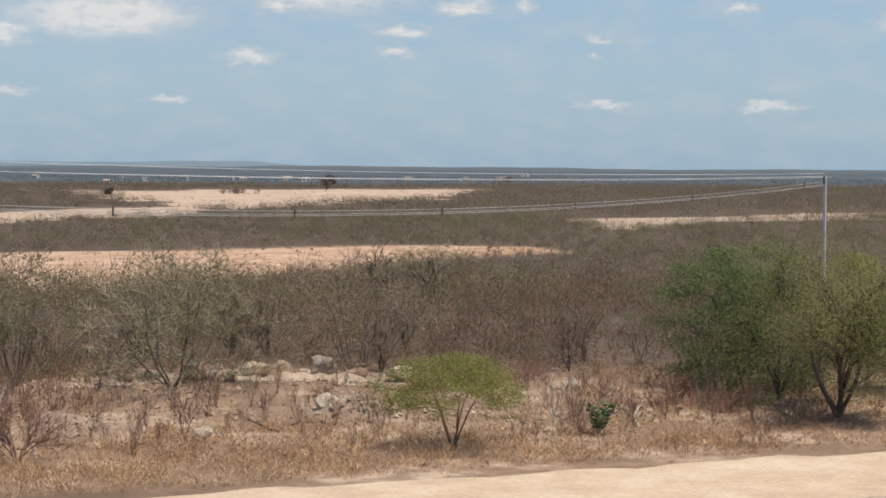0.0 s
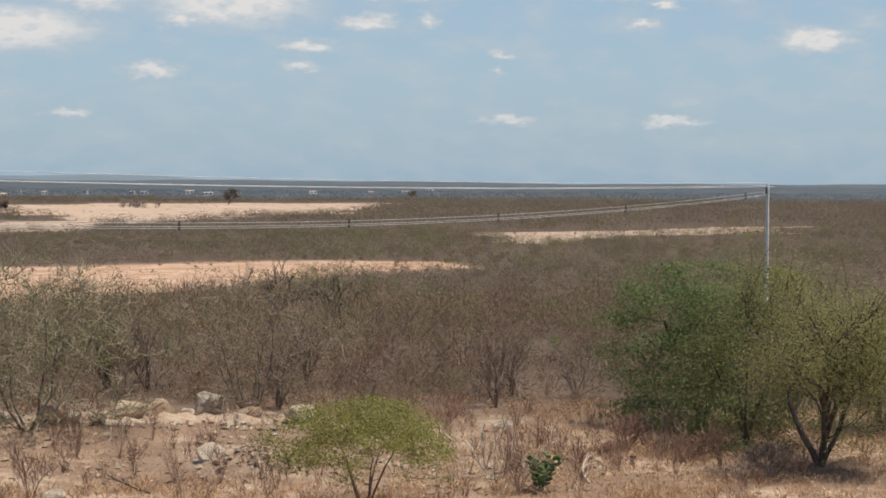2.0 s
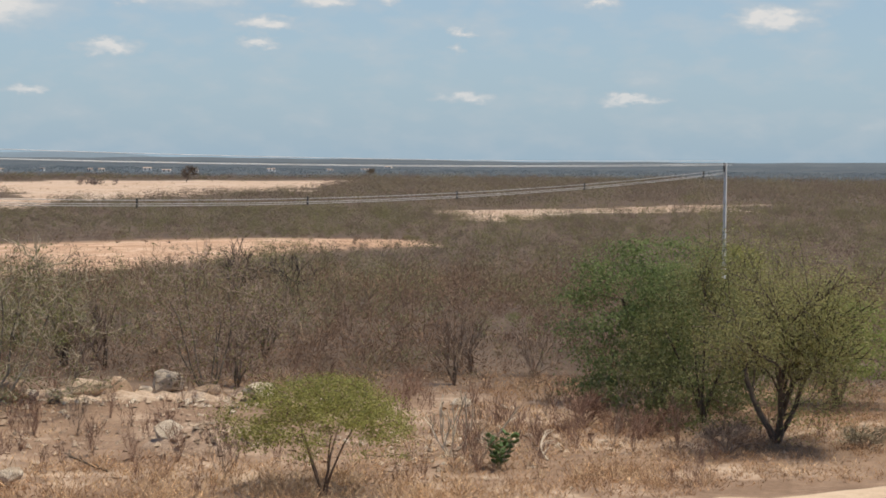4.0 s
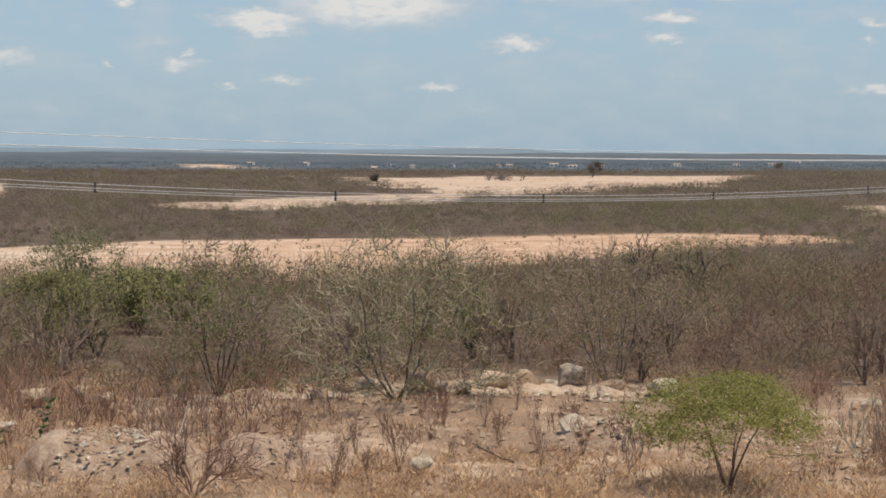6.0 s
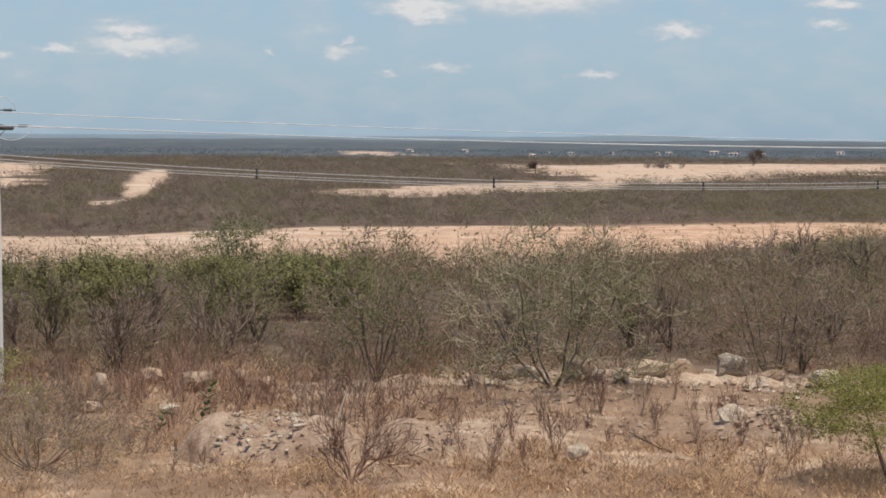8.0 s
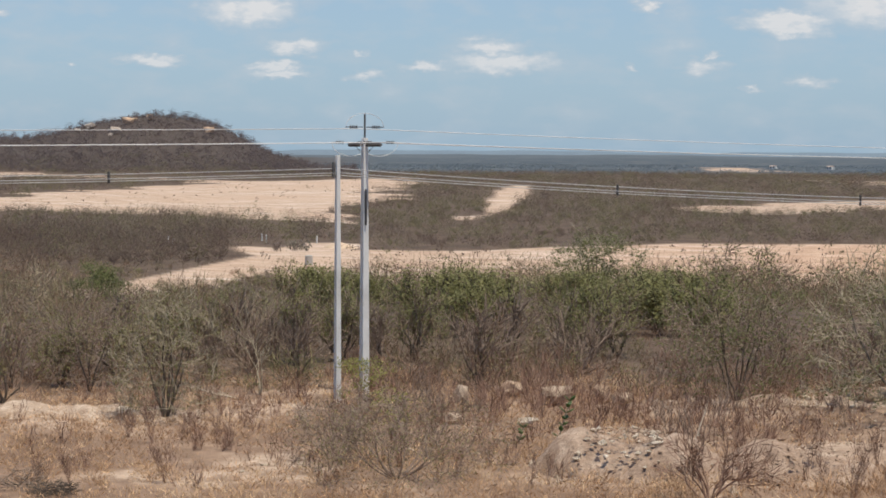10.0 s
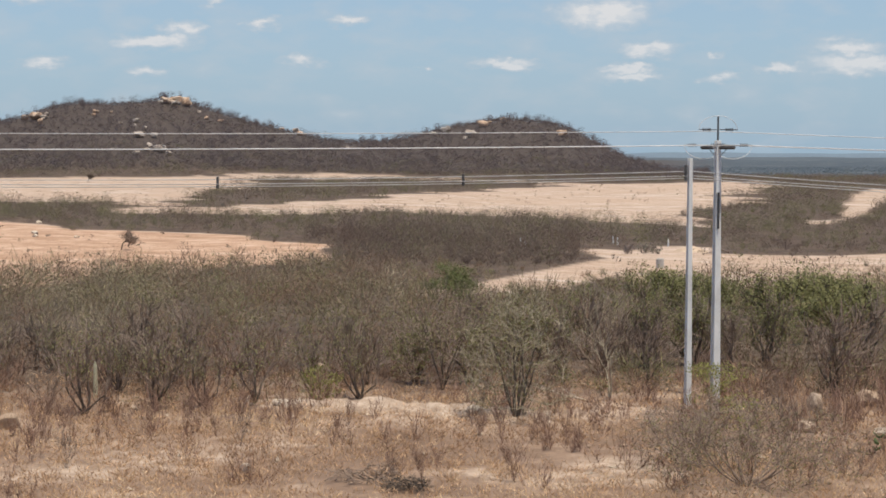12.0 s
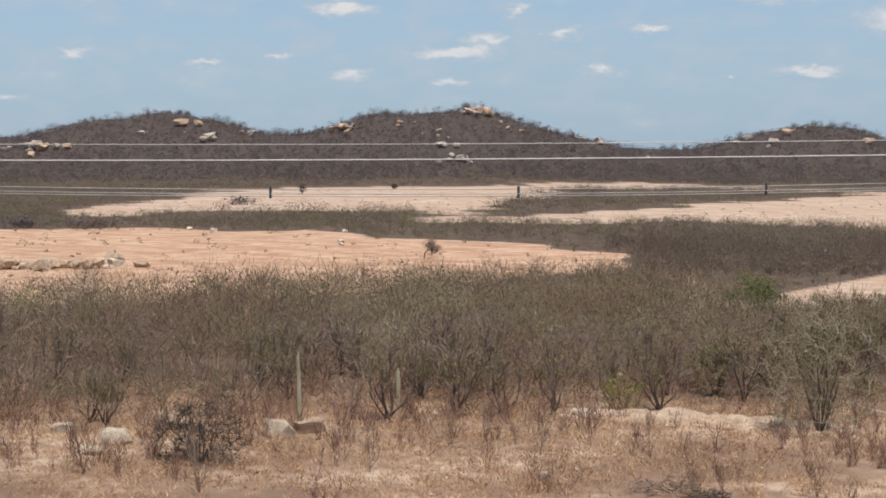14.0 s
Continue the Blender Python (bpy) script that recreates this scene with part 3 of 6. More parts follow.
def leaf_mass(x, y, h, w, k, size, low=0.25, dome=1.0, tone=None):
    """k small leaves or leaf sprays for each bush, in a dome, as triangles."""
    n = len(x)
    b = np.repeat(np.stack([x, y, land(x, y)], -1), k, 0)
    h, w = np.repeat(h, k), np.repeat(w, k)
    m = n * k
    u = rng.normal(0, 1, (m, 3))
    u /= np.linalg.norm(u, axis=1)[:, None]
    face = u + np.array([0, 0, 0.4])
    u *= (rng.uniform(0.15, 1, m) ** 0.5)[:, None]
    p = b.copy()
    p[:, :2] += u[:, :2] * (w * 0.5)[:, None]
    p[:, 2] += h * (low + (1 - low) * (0.5 + 0.5 * u[:, 2] * dome))
    e1, e2 = facing(face, rng)
    s = (size * rng.uniform(0.5, 1.3, m))[:, None]
    return np.stack([p, p + e1 * s * 0.85, p + e2 * s * 0.85], 1), np.repeat(tone_at(x, y) if tone is None else tone, k)


def stuff(name, blocks, material, label, category):
    v = np.concatenate([b.reshape(-1, 3) for b, _ in blocks])
    f = np.arange(len(v), dtype=np.int32).reshape(-1, 3)
    me = mesh_of(name, v, f, material)
    me.attributes.new("tone", "FLOAT", "POINT").data.foreach_set("value", np.repeat(np.concatenate([t for _, t in blocks]), 3).astype(np.float32))
    return tagged(new(name, me), label, category, kind="stuff")


def bearing_of(x, y):
    return np.degrees(np.arctan2(x, y))


def build_near_scrub():
    x, y = scatter(53, 182, -57.8, 26, 1.95, -1.0)
    r, az = np.hypot(x, y), bearing_of(x, y)
    front = 57.5 + 1.6 * np.exp(-((az + 1.5) / 5) ** 4) + 1.2 * np.sin(az / 1.1) + 0.8 * np.sin(az * 2.3) + 3 * ease(4, 12, az) - 4.0 * ease(-34, -44, az) - 2 * ease(-8, -16, az)
    ok = r > front
    ok &= ~((az > 9.5) & (az < 24) & (r < 62))
    x, y, r, az = x[ok], y[ok], r[ok], az[ok]
    n = len(x)
    h = (0.95 + 2.9 * rng.uniform(0, 1, n) ** 1.9) * (0.85 + 0.35 * np.sin(x / 6.3 + np.sin(y / 9)) * np.sin(y / 8.1)) * (0.75 + 0.25 * ease(58, 70, r))
    h *= 1 - 0.62 * np.exp(-((az + 29) / 4.5) ** 4) * ease(80, 100, r)
    w = h * rng.uniform(0.8, 1.5, n)
    green = 0.18 + 0.5 * np.exp(-((az + 19) / 5) ** 2) * (r > 66) + 0.25 * (np.sin(x / 14 + 1) * np.sin(y / 10) > 0.45) + 0.3 * np.exp(-((az + 9) / 6) ** 2) * (r > 66)
    green = green * (1 - 0.6 * ease(-27, -34, az))
    g = rng.uniform(0, 1, n) < green
    nearer = r < 100
    a, b = ~g & nearer, ~g & ~nearer
    stuff("scrub", [twig_mass(x[a], y[a], h[a] * 0.9, w[a], 30, 0.0125, 1.0), bush_mass(x[a], y[a], h[a], w[a] * 1.15, 90, 0.0135), leaf_mass(x[a], y[a], h[a], w[a] * 1.1, 34, 0.06, 0.25), bush_mass(x[b], y[b], h[b], w[b] * 1.15, 44, 0.018), leaf_mass(x[b], y[b], h[b], w[b] * 1.1, 70, 0.1, 0.1)], MAT_TWIG, "dense leafless grey-brown thorn scrub", "scrub")
    a, b = g & nearer, g & ~nearer
    stuff("scrub", [bush_mass(x[g], y[g], h[g], w[g], 54, 0.016)], MAT_TWIG, "bare stems of half-green thorn scrub", "scrub")
    for side, leaf, words in ((az > -14, MAT_OLIVEG, "deep olive-green leaves of thorn scrub"), (az <= -14, MAT_OLIVE, "pale olive-green leaves of thorn scrub")):
        i, j = a & side, b & side
        stuff("scrub", [leaf_mass(x[i], y[i], h[i] * 1.05, w[i], 150, 0.07), leaf_mass(x[j], y[j], h[j], w[j], 90, 0.11)], leaf, words, "scrub")
    # taller bushes that stand up against the field behind
    x, y = scatter(104, 188, -56, 14, 4.6, 2.0)
    h = rng.uniform(2.4, 4.2, len(x)) * (1 - 0.6 * np.exp(-((bearing_of(x, y) + 29) / 4.5) ** 4))
    stuff("scrub", [bush_mass(x, y, h, h, 90, 0.02, 0.3)], MAT_TWIG, "taller bare bushes standing out of the scrub", "scrub")
    # low brush under and before the tall scrub
    x, y = scatter(53, 80, -60, 26, 1.15, -1)
    r, az = np.hypot(x, y), bearing_of(x, y)
    ok = r > 56.5 + 1.5 * np.sin(az * 1.7) + 1.5 * ease(4, 12, az) - 4.0 * ease(-34, -44, az)
    x, y = x[ok], y[ok]
    h = rng.uniform(0.5, 1.3, len(x))
    stuff("undergrowth", [bush_mass(x, y, h, h * 1.5, 42, 0.0125)], MAT_TWIG, "low leafless brush beneath the thorn scrub", "scrub")
    # reddish dry weeds along the front of the scrub
    x, y = scatter(46, 63, -57.5, 20, 1.1, -1)
    az = bearing_of(x, y)
    dens = 0.34 + 0.85 * np.exp(-((az + 16.5) / 7.5) ** 4) + 0.35 * ease(-30, -40, az) * (np.hypot(x, y) > 50) + 0.25 * np.sin(x / 2.7) * np.sin(y / 2.1)
    ok = (rng.uniform(0, 1, len(x)) < dens) & ~((np.abs(az + 1) < 7) & (np.hypot(x, y) < 57.5))
    x, y = x[ok], y[ok]
    cx, cy = scatter(40, 55, -56, 16, 2.5, -1)
    cx, cy = np.repeat(cx, 4) + rng.normal(0, 0.28, len(cx) * 4), np.repeat(cy, 4) + rng.normal(0, 0.28, len(cy) * 4)
    ch = rng.uniform(0.45, 1.25, len(cx))
    stuff("dry_weeds", [twig_mass(cx, cy, ch, ch * 0.35, 26, 0.0065, 0.35)], MAT_RED, "loose clumps of thin upright dry weeds", "weeds")
    h = rng.uniform(0.5, 1.3, len(x)) * (1 + 0.4 * np.exp(-((bearing_of(x, y) + 17) / 6) ** 2))
    stuff("dry_weeds", [twig_mass(x, y, h, h * 0.8, 48, 0.009, 0.6)], MAT_RED, "knee-high reddish brown dry weeds", "weeds")


build_near_scrub()


def build_grass():
    n = 36000
    r, a = np.sqrt(rng.uniform(33 ** 2, 62 ** 2, n)), np.radians(rng.uniform(-60, 27, n))
    x, y = r * np.sin(a), r * np.cos(a)
    az = np.degrees(a)
    clump = np.sin(x / 1.9 + 2 * np.sin(y / 3.1)) * np.sin(y / 1.3 + np.sin(x / 2.3)) + 0.8 * np.sin(x / 6.1 + 1) * np.sin(y / 4.7)
    road_side = y < 35.6 + 0.335 * (x - 1.0)
    stony = ease(40.5, 46, r) * np.exp(-((az + 3) / 11) ** 4)
    ok = (clump + rng.normal(0, 0.55, n) > -0.6 + stony * 1.5) & ~(road_side & (x > -20))
    x, y, r, az = x[ok], y[ok], r[ok], az[ok]
    h = rng.uniform(0.14, 0.4, len(x)) * (1 + 0.55 * (1 - ease(38, 45, r)) * ease(-20, -12, az))
    t = np.clip(0.45 + 0.3 * np.sin(x / 2.7 + y / 3.9) * np.sin(y / 1.7) + rng.normal(0, 0.2, len(x)), 0, 1)
    stuff("grass", [twig_mass(x, y, h, h * 2.4, 12, 0.0082, 1.5, t)], MAT_GRASS, "dry straw-coloured grass tufts on the verge", "grass")
    # longer tussocks beside the road
    n = 1700
    r, a = rng.uniform(35, 44, n), np.radians(rng.uniform(-58, 24, n))
    x, y = r * np.sin(a), r * np.cos(a)
    ok = ~((y < 36.4 + 0.335 * (x - 1.0)) & (x > -20)) & (np.sin(x / 1.3) * np.sin(y / 0.9) + rng.normal(0, 0.4, n) > 0.1) & (rng.uniform(0, 1, n) < 0.35 + 0.65 * ease(-22, -10, np.degrees(a)))
    x, y = x[ok], y[ok]
    h = 0.28 + 0.5 * rng.uniform(0, 1, len(x)) ** 1.6
    stuff("grass", [bush_mass(x, y, h * 1.05, h * 2.2, 40, 0.008, 0.0, np.clip(rng.normal(0.6, 0.15, len(x)), 0, 1)), twig_mass(x, y, h, h * 1.9, 40, 0.0075, 1.8, np.clip(rng.normal(0.55, 0.2, len(x)), 0, 1))], MAT_GRASS, "long golden dry grass tussocks", "grass")


build_grass()


def build_far_scrub():
    x, y = scatter(182, 430, -57.8, 26, 2.9, -0.6)
    n = len(x)
    h = (1.1 + 2.3 * rng.uniform(0, 1, n) ** 1.6) * (0.85 + 0.3 * np.sin(x / 17) * np.sin(y / 23))
    az, r = bearing_of(x, y), np.hypot(x, y)
    h *= 1 + 0.9 * np.exp(-((az + 31.5) / 4) ** 4) * (1 - ease(250, 300, r)) + 0.5 * ease(2, 6, az) * ease(300, 340, r)
    w = h * rng.uniform(1.0, 1.6, n)
    tone = np.where(rng.uniform(0, 1, n) < 0.1 + 0.16 * ease(-6, 2, az), 0.78, tone_at(x, y, 0.12))
    stuff("scrub", [bush_mass(x, y, h, w, 16, 0.032, 0.1, tone), leaf_mass(x, y, h, w, 70, 0.165, 0.0, 1.0, tone)], MAT_SCRUB, "brown dry-season scrub beyond the near field", "scrub")
    x, y = scatter(188, 262, -36.5, -28.0, 2.4, -1.0)
    n = len(x)
    h = (1.6 + 2.6 * rng.uniform(0, 1, n) ** 1.5) * (0.55 + 0.45 * ease(188, 225, np.hypot(x, y))) * (0.85 + 0.3 * np.sin(x / 6.5 + 1) * np.sin(y / 8.5))
    tone = np.clip(0.32 + 0.12 * np.sin(x / 9) * np.sin(y / 7) + rng.normal(0, 0.1, n), 0, 1)
    stuff("grove", [twig_mass(x, y, h * 0.75, h * 0.5, 8, 0.04, 0.4, tone), bush_mass(x, y, h, h * 1.3, 44, 0.03, 0.3, tone), leaf_mass(x, y, h, h * 1.2, 60, 0.15, 0.25, 1.0, tone)], MAT_GROVE, "dark leafless grove beside a dirt track", "woods")
    x, y = scatter(430, 980, -57.8, 26, 5.8, -1.0)
    n = len(x)
    h = rng.uniform(1.6, 3.4, n) * (1 + 0.5 * ease(2, 6, bearing_of(x, y)))
    stuff("scrub", [leaf_mass(x, y, h, h * rng.uniform(1.6, 3.0, n), 60, 0.36, 0.0, 1.0, tone_at(x, y, 0.12))], MAT_SCRUB, "far brown scrub between the cleared fields", "scrub")
    x, y = scatter(870, 1175, -58, -24, 3.7, -4.0)
    n = len(x)
    h = 1.4 + 2.6 * rng.uniform(0, 1, n) ** 3
    tone = np.clip(0.4 + 0.2 * np.sin(x / 21 + 1) * np.sin(y / 27) + rng.normal(0, 0.22, n), 0, 1)
    big = rng.uniform(0, 1, n) < 0.07
    hb = rng.uniform(3.6, 6.5, int(big.sum()))
    stuff("hill_scrub", [leaf_mass(x, y, h, h * rng.uniform(1.2, 2.0, n), 22, 0.62, 0.0, 1.0, tone), leaf_mass(x[big], y[big], hb, hb * 1.0, 80, 0.5, 0.3, 1.0, tone[big] * 0.6), bush_mass(x[big], y[big], hb, hb * 0.8, 16, 0.12, 0.2, tone[big] * 0.5)], MAT_HILL, "dark dry woodland covering the hills", "scrub")
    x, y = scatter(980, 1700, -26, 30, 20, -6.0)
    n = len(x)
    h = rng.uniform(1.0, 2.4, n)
    stuff("far_woods", [leaf_mass(x, y, h, h * rng.uniform(4, 9, n), 26, 1.0, 0.0)], MAT_FAR, "far woodland on the plain, tinted blue-grey for haze", "woods")
    # larger round bushes, olive and grey-brown, that stand out of the middle distance
    x, y = scatter(120, 430, -58, 26, 9.5, -3.0)
    n, az = len(x), bearing_of(x, y)
    ok = rng.uniform(0, 1, n) < 0.35 + 0.5 * ease(-4, 4, az) + 0.2 * ease(-24, -34, az)
    x, y = x[ok], y[ok]
    n = len(x)
    h = rng.uniform(2.0, 3.8, n) * (0.7 + 0.3 * ease(120, 200, np.hypot(x, y)))
    w = h * rng.uniform(1.2, 1.9, n)
    tone = np.where(rng.uniform(0, 1, n) < 0.6, rng.uniform(0.7, 0.82, n), rng.uniform(0.1, 0.4, n))
    g_ = (rng.uniform(0, 1, n) < 0.3 * ease(-6, 1, bearing_of(x, y)) + 0.12)
    stuff("bushes", [leaf_mass(x[g_], y[g_], h[g_], w[g_], 300, 0.15, 0.0)], MAT_OLIVE, "round olive-green bushes among dry scrub", "scrub")
    x, y, h, w, tone = x[~g_], y[~g_], h[~g_], w[~g_], tone[~g_]
    stuff("bushes", [bush_mass(x, y, h, w, 40, 0.03, 0.1, tone), leaf_mass(x, y, h, w, 260, 0.15, 0.0, 1.0, tone)], MAT_SCRUB, "round grey-brown bushes among dry scrub", "scrub")
    # low growth that creeps over the edges of the cleared land
    blocks = []
    for r0, r1, gap, grow in ((130, 430, 2.1, 1.0), (430, 900, 4.6, 1.6)):
        x, y = scatter(r0, r1, -57.8, 26, gap, 0.35 * grow)
        ok = clearing(x, y) > -2.4 * grow
        x, y = x[ok], y[ok]
        h = (0.35 + 1.0 * rng.uniform(0, 1, len(x)) ** 2) * grow
        blocks.append(leaf_mass(x, y, h, h * 2.0, 30, 0.13 * grow, 0.0, 1.0, tone_at(x, y, 0.15)))
    stuff("edge_scrub", blocks, MAT_SCRUB, "low brown growth along the edges of the fields", "scrub")
    # lone bushes out on the cleared land
    x, y = [], []
    for f in FIELDS[:6]:
        p = np.asarray(f, dtype=float)
        xx, yy = rng.uniform(p[:, 0].min(), p[:, 0].max(), 900), rng.uniform(p[:, 1].min(), p[:, 1].max(), 900)
        ok = inside(f, xx, yy) > 3
        x.append(xx[ok][:150])
        y.append(yy[ok][:150])
    x, y = np.concatenate(x), np.concatenate(y)
    h = (0.2 + 0.8 * rng.uniform(0, 1, len(x)) ** 2.5) * (1 + np.hypot(x, y) / 700)
    stuff("field_weeds", [leaf_mass(x, y, h, h * 2.2, 12, 0.3, 0.0)], MAT_SCRUB, "small dry weeds scattered over the bare fields", "weeds")


# distance haze is mixed into these leaf colours
MAT_FAR = plant_material("haze_tinted_woodland", [(0.0, (0.19, 0.225, 0.245)), (0.5, (0.22, 0.255, 0.275)), (1.0, (0.25, 0.28, 0.295))], soft=0.5)
build_far_scrub()


def build_ridge(name, r, a0, a1, top, amp, seed, material, label):
    a = np.arange(a0, a1, 0.12)
    h = top + amp * (np.sin(a / 3.1 + seed) * 0.5 + np.sin(a / 1.13 + 2 * seed) * 0.3 + np.sin(a / 0.37 + seed) * 0.12)
    h *= ease(a0, a0 + 5, a) * ease(a1, a1 - 3, a)
    ar = np.radians(a)
    rows_ = []
    for d, s in ((-260, 0.0), (-120, 0.7), (0, 1.0), (140, 0.5), (260, 0.0)):
        rows_.append(np.stack([(r + d) * np.sin(ar), (r + d) * np.cos(ar), -6 + (h + 6) * s], -1))
    v = np.stack(rows_)
    m = len(a)
    i, j = np.meshgrid(np.arange(4), np.arange(m - 1), indexing="ij")
    f = np.stack([i * m + j, i * m + j + 1, (i + 1) * m + j + 1, (i + 1) * m + j], -1).reshape(-1, 4)
    tagged(new(name, mesh_of(name, v.reshape(-1, 3), f, material, True)), label, "hills", kind="structure")


# both ridge materials carry the blue of the distance haze in their colour
MAT_RIDGE = mottled("haze_tinted_ridge", (0.085, 0.105, 0.122), (0.102, 0.124, 0.142), (0.125, 0.147, 0.162), 0.01, bump=0.0)
MAT_RIDGE2 = mottled("haze_tinted_far_ridge", (0.16, 0.21, 0.26), (0.17, 0.225, 0.275), (0.18, 0.24, 0.29), 0.01, bump=0.0)
build_ridge("backdrop", 3900, -27, 33, 1.2, 3.0, 1.0, MAT_RIDGE, "low wooded ridge on the horizon, tinted blue-grey for haze")
build_ridge("backdrop", 4600, -30, 0, 10, 4, 2.4, MAT_RIDGE2, "mountains on the horizon, tinted pale blue for haze")


# ---- trees and shrubs ----
def tube(p, radii, sides):
    """A tapered limb along the points p, as points and quads."""
    p = np.asarray(p)
    n = len(p)
    d = np.gradient(p, axis=0)
    d /= np.linalg.norm(d, axis=1)[:, None] + 1e-9
    ref = np.array([0.31, 0.57, 0.76])
    u = np.cross(d, ref)
    u /= np.linalg.norm(u, axis=1)[:, None] + 1e-9
    w = np.cross(d, u)
    a = np.arange(sides) * 2 * np.pi / sides
    ring = p[:, None, :] + np.asarray(radii)[:, None, None] * (np.cos(a)[None, :, None] * u[:, None, :] + np.sin(a)[None, :, None] * w[:, None, :])
    i, j = np.meshgrid(np.arange(n - 1), np.arange(sides), indexing="ij")
    k = (j + 1) % sides
    f = np.stack([i * sides + j, i * sides + k, (i + 1) * sides + k, (i + 1) * sides + j], -1).reshape(-1, 4)
    return ring.reshape(-1, 3), f


def joined(pieces, grown=False):
    """Pieces as one mesh; grown: each piece is knit to the one that it springs from."""
    v, f, o = [], [], 0
    for a, b in pieces:
        if grown and o:
            before = np.concatenate(v)
            i0, i1 = np.argpartition(((before - a[0]) ** 2).sum(1), 1)[:2]
            f.append(np.array([(i0, i1, o + 1, o)]))
        v.append(a)
        f.append(b + o)
        o += len(a)
    return np.concatenate(v), np.concatenate(f)


def stem_mesh(trunk, limbs, wood, twig):
    """A stem with its limbs: bark on the stem, twig colour on the limbs."""
    v, f = joined([trunk] + limbs, True)
    me = mesh_of("stem", v, f, wood, True)
    me.materials.append(twig)
    idx = np.ones(len(f), dtype=np.int32)
    idx[:len(trunk[1])] = 0
    me.polygons.foreach_set("material_index", idx)
    return me


def skeleton(seed, height, spread, stems, split, open_, rise, radius):
    """Limbs of a tree: a list of levels, each a list of (points, radii)."""
    g = np.random.default_rng(seed)
    levels = [[] for _ in split] + [[]]
    todo = []
    for i in range(stems):
        a = 2 * np.pi * (i + g.uniform(-0.3, 0.3)) / stems
        tilt = open_ * g.uniform(0.35, 1.0) if stems > 1 else open_ * 0.15
        d = np.array([math.cos(a) * tilt, math.sin(a) * tilt, 1.0])
        todo.append((np.zeros(3) + 0.3 * radius * np.array([math.cos(a), math.sin(a), 0]), d / np.linalg.norm(d), height * g.uniform(0.3, 0.42), radius * g.uniform(0.7, 1.1), 0, i))
    while todo:
        p, d, ln, rad, lv, of = todo.pop()
        seg = (5, 4, 3, 2, 2)[min(lv, 4)] if lv < len(split) else 1
        pts, dd = [p], d.copy()
        for s in range(seg):
            dd = dd + g.normal(0, 0.16, 3) + np.array([0, 0, rise * 0.25])
            dd /= np.linalg.norm(dd)
            pts.append(pts[-1] + dd * ln / seg)
        pts = np.array(pts)
        end = 0.62 if lv < len(split) else 0.25
        levels[lv].append((pts, np.linspace(rad, rad * end, seg + 1), of))
        if lv < len(split):
            for c in range(split[lv]):
                s = 1.0 if c == 0 else g.uniform(0.35, 1.0)
                q = s * seg
                i0 = min(int(q), seg - 1)
                at_ = pts[i0] + (pts[i0 + 1] - pts[i0]) * (q - i0)
                turn = g.normal(0, 1, 3)
                turn -= dd * turn.dot(dd)
                turn /= np.linalg.norm(turn) + 1e-9
                nd = dd + turn * g.uniform(0.4, 1.0) * open_ + np.array([0, 0, rise])
                todo.append((at_, nd / np.linalg.norm(nd), ln * g.uniform(0.55, 0.85), rad * (end if s > 0.9 else 0.5) * g.uniform(0.75, 1.0), lv + 1, of))
    allp = np.concatenate([q for lv in levels for q, _, _ in lv])
    sz = height / allp[:, 2].max()
    sx = spread / max(np.ptp(allp[:, 0]), np.ptp(allp[:, 1]))
    k = np.array([sx, sx, sz])
    return [[(np.array(p) * k, r, of) for p, r, of in lv] for lv in levels], g


def leaves_on(levels, g, per, size, spread, top=0.0):
    """Small leaf triangles round the outer twigs."""
    tips = np.concatenate([p[1:] for lv in levels[-2:] for p, _, _ in lv])
    if top:
        tips = tips[tips[:, 2] > top * tips[:, 2].max()]
    p = np.repeat(tips, per, 0) + g.normal(0, spread, (len(tips) * per, 3)) * np.array([1, 1, 0.6])
    e1, e2 = facing((p - tips.mean(0)) / np.ptp(tips, axis=0) + np.array([0, 0, 0.35]), g, 0.6)
    s = (size * g.uniform(0.5, 1.3, len(p)))[:, None]
    v = np.stack([p, p + e1 * s * 0.85, p + e2 * s * 0.85], 1).reshape(-1, 3)
    return v, np.arange(len(v), dtype=np.int32).reshape(-1, 3)


def tree(name, seed, height, spread, label, category, stems=3, split=(3, 4, 4), open_=0.7, rise=0.12, radius=0.07, wood=None, twig=None,
         leaf=None, per=0, size=0.06, fuzz=0.12, top=0.0, where=None, group="", thin=0.007):
    """A tree or shrub: an Empty with trunk, branches and crown."""
    levels, g = skeleton(seed, height, spread, stems, split, open_, rise, radius)
    levels = [[(p, np.maximum(r, thin), of) for p, r, of in lv] for lv in levels]
    ob = tagged(new(name), label, category, group)
    ob.empty_display_size = 0.3
    for p, r, root in levels[0]:
        own = [tube(q, w, 4 if i == 0 else 3) for i, lv in enumerate(levels[1:]) for q, w, of in lv if of == root]
        mesh_part("trunk" if stems == 1 else "stem", stem_mesh(tube(p, r, 6), own, wood or MAT_BARK, twig or wood or MAT_BARK), ob)
    if per:
        v, f = leaves_on(levels, g, per, size, fuzz, top)
        mesh_part("foliage", mesh_of("foliage", v, f, leaf), ob)
    if where:
        ob.location = on_land(*where, 0.04)
    return ob


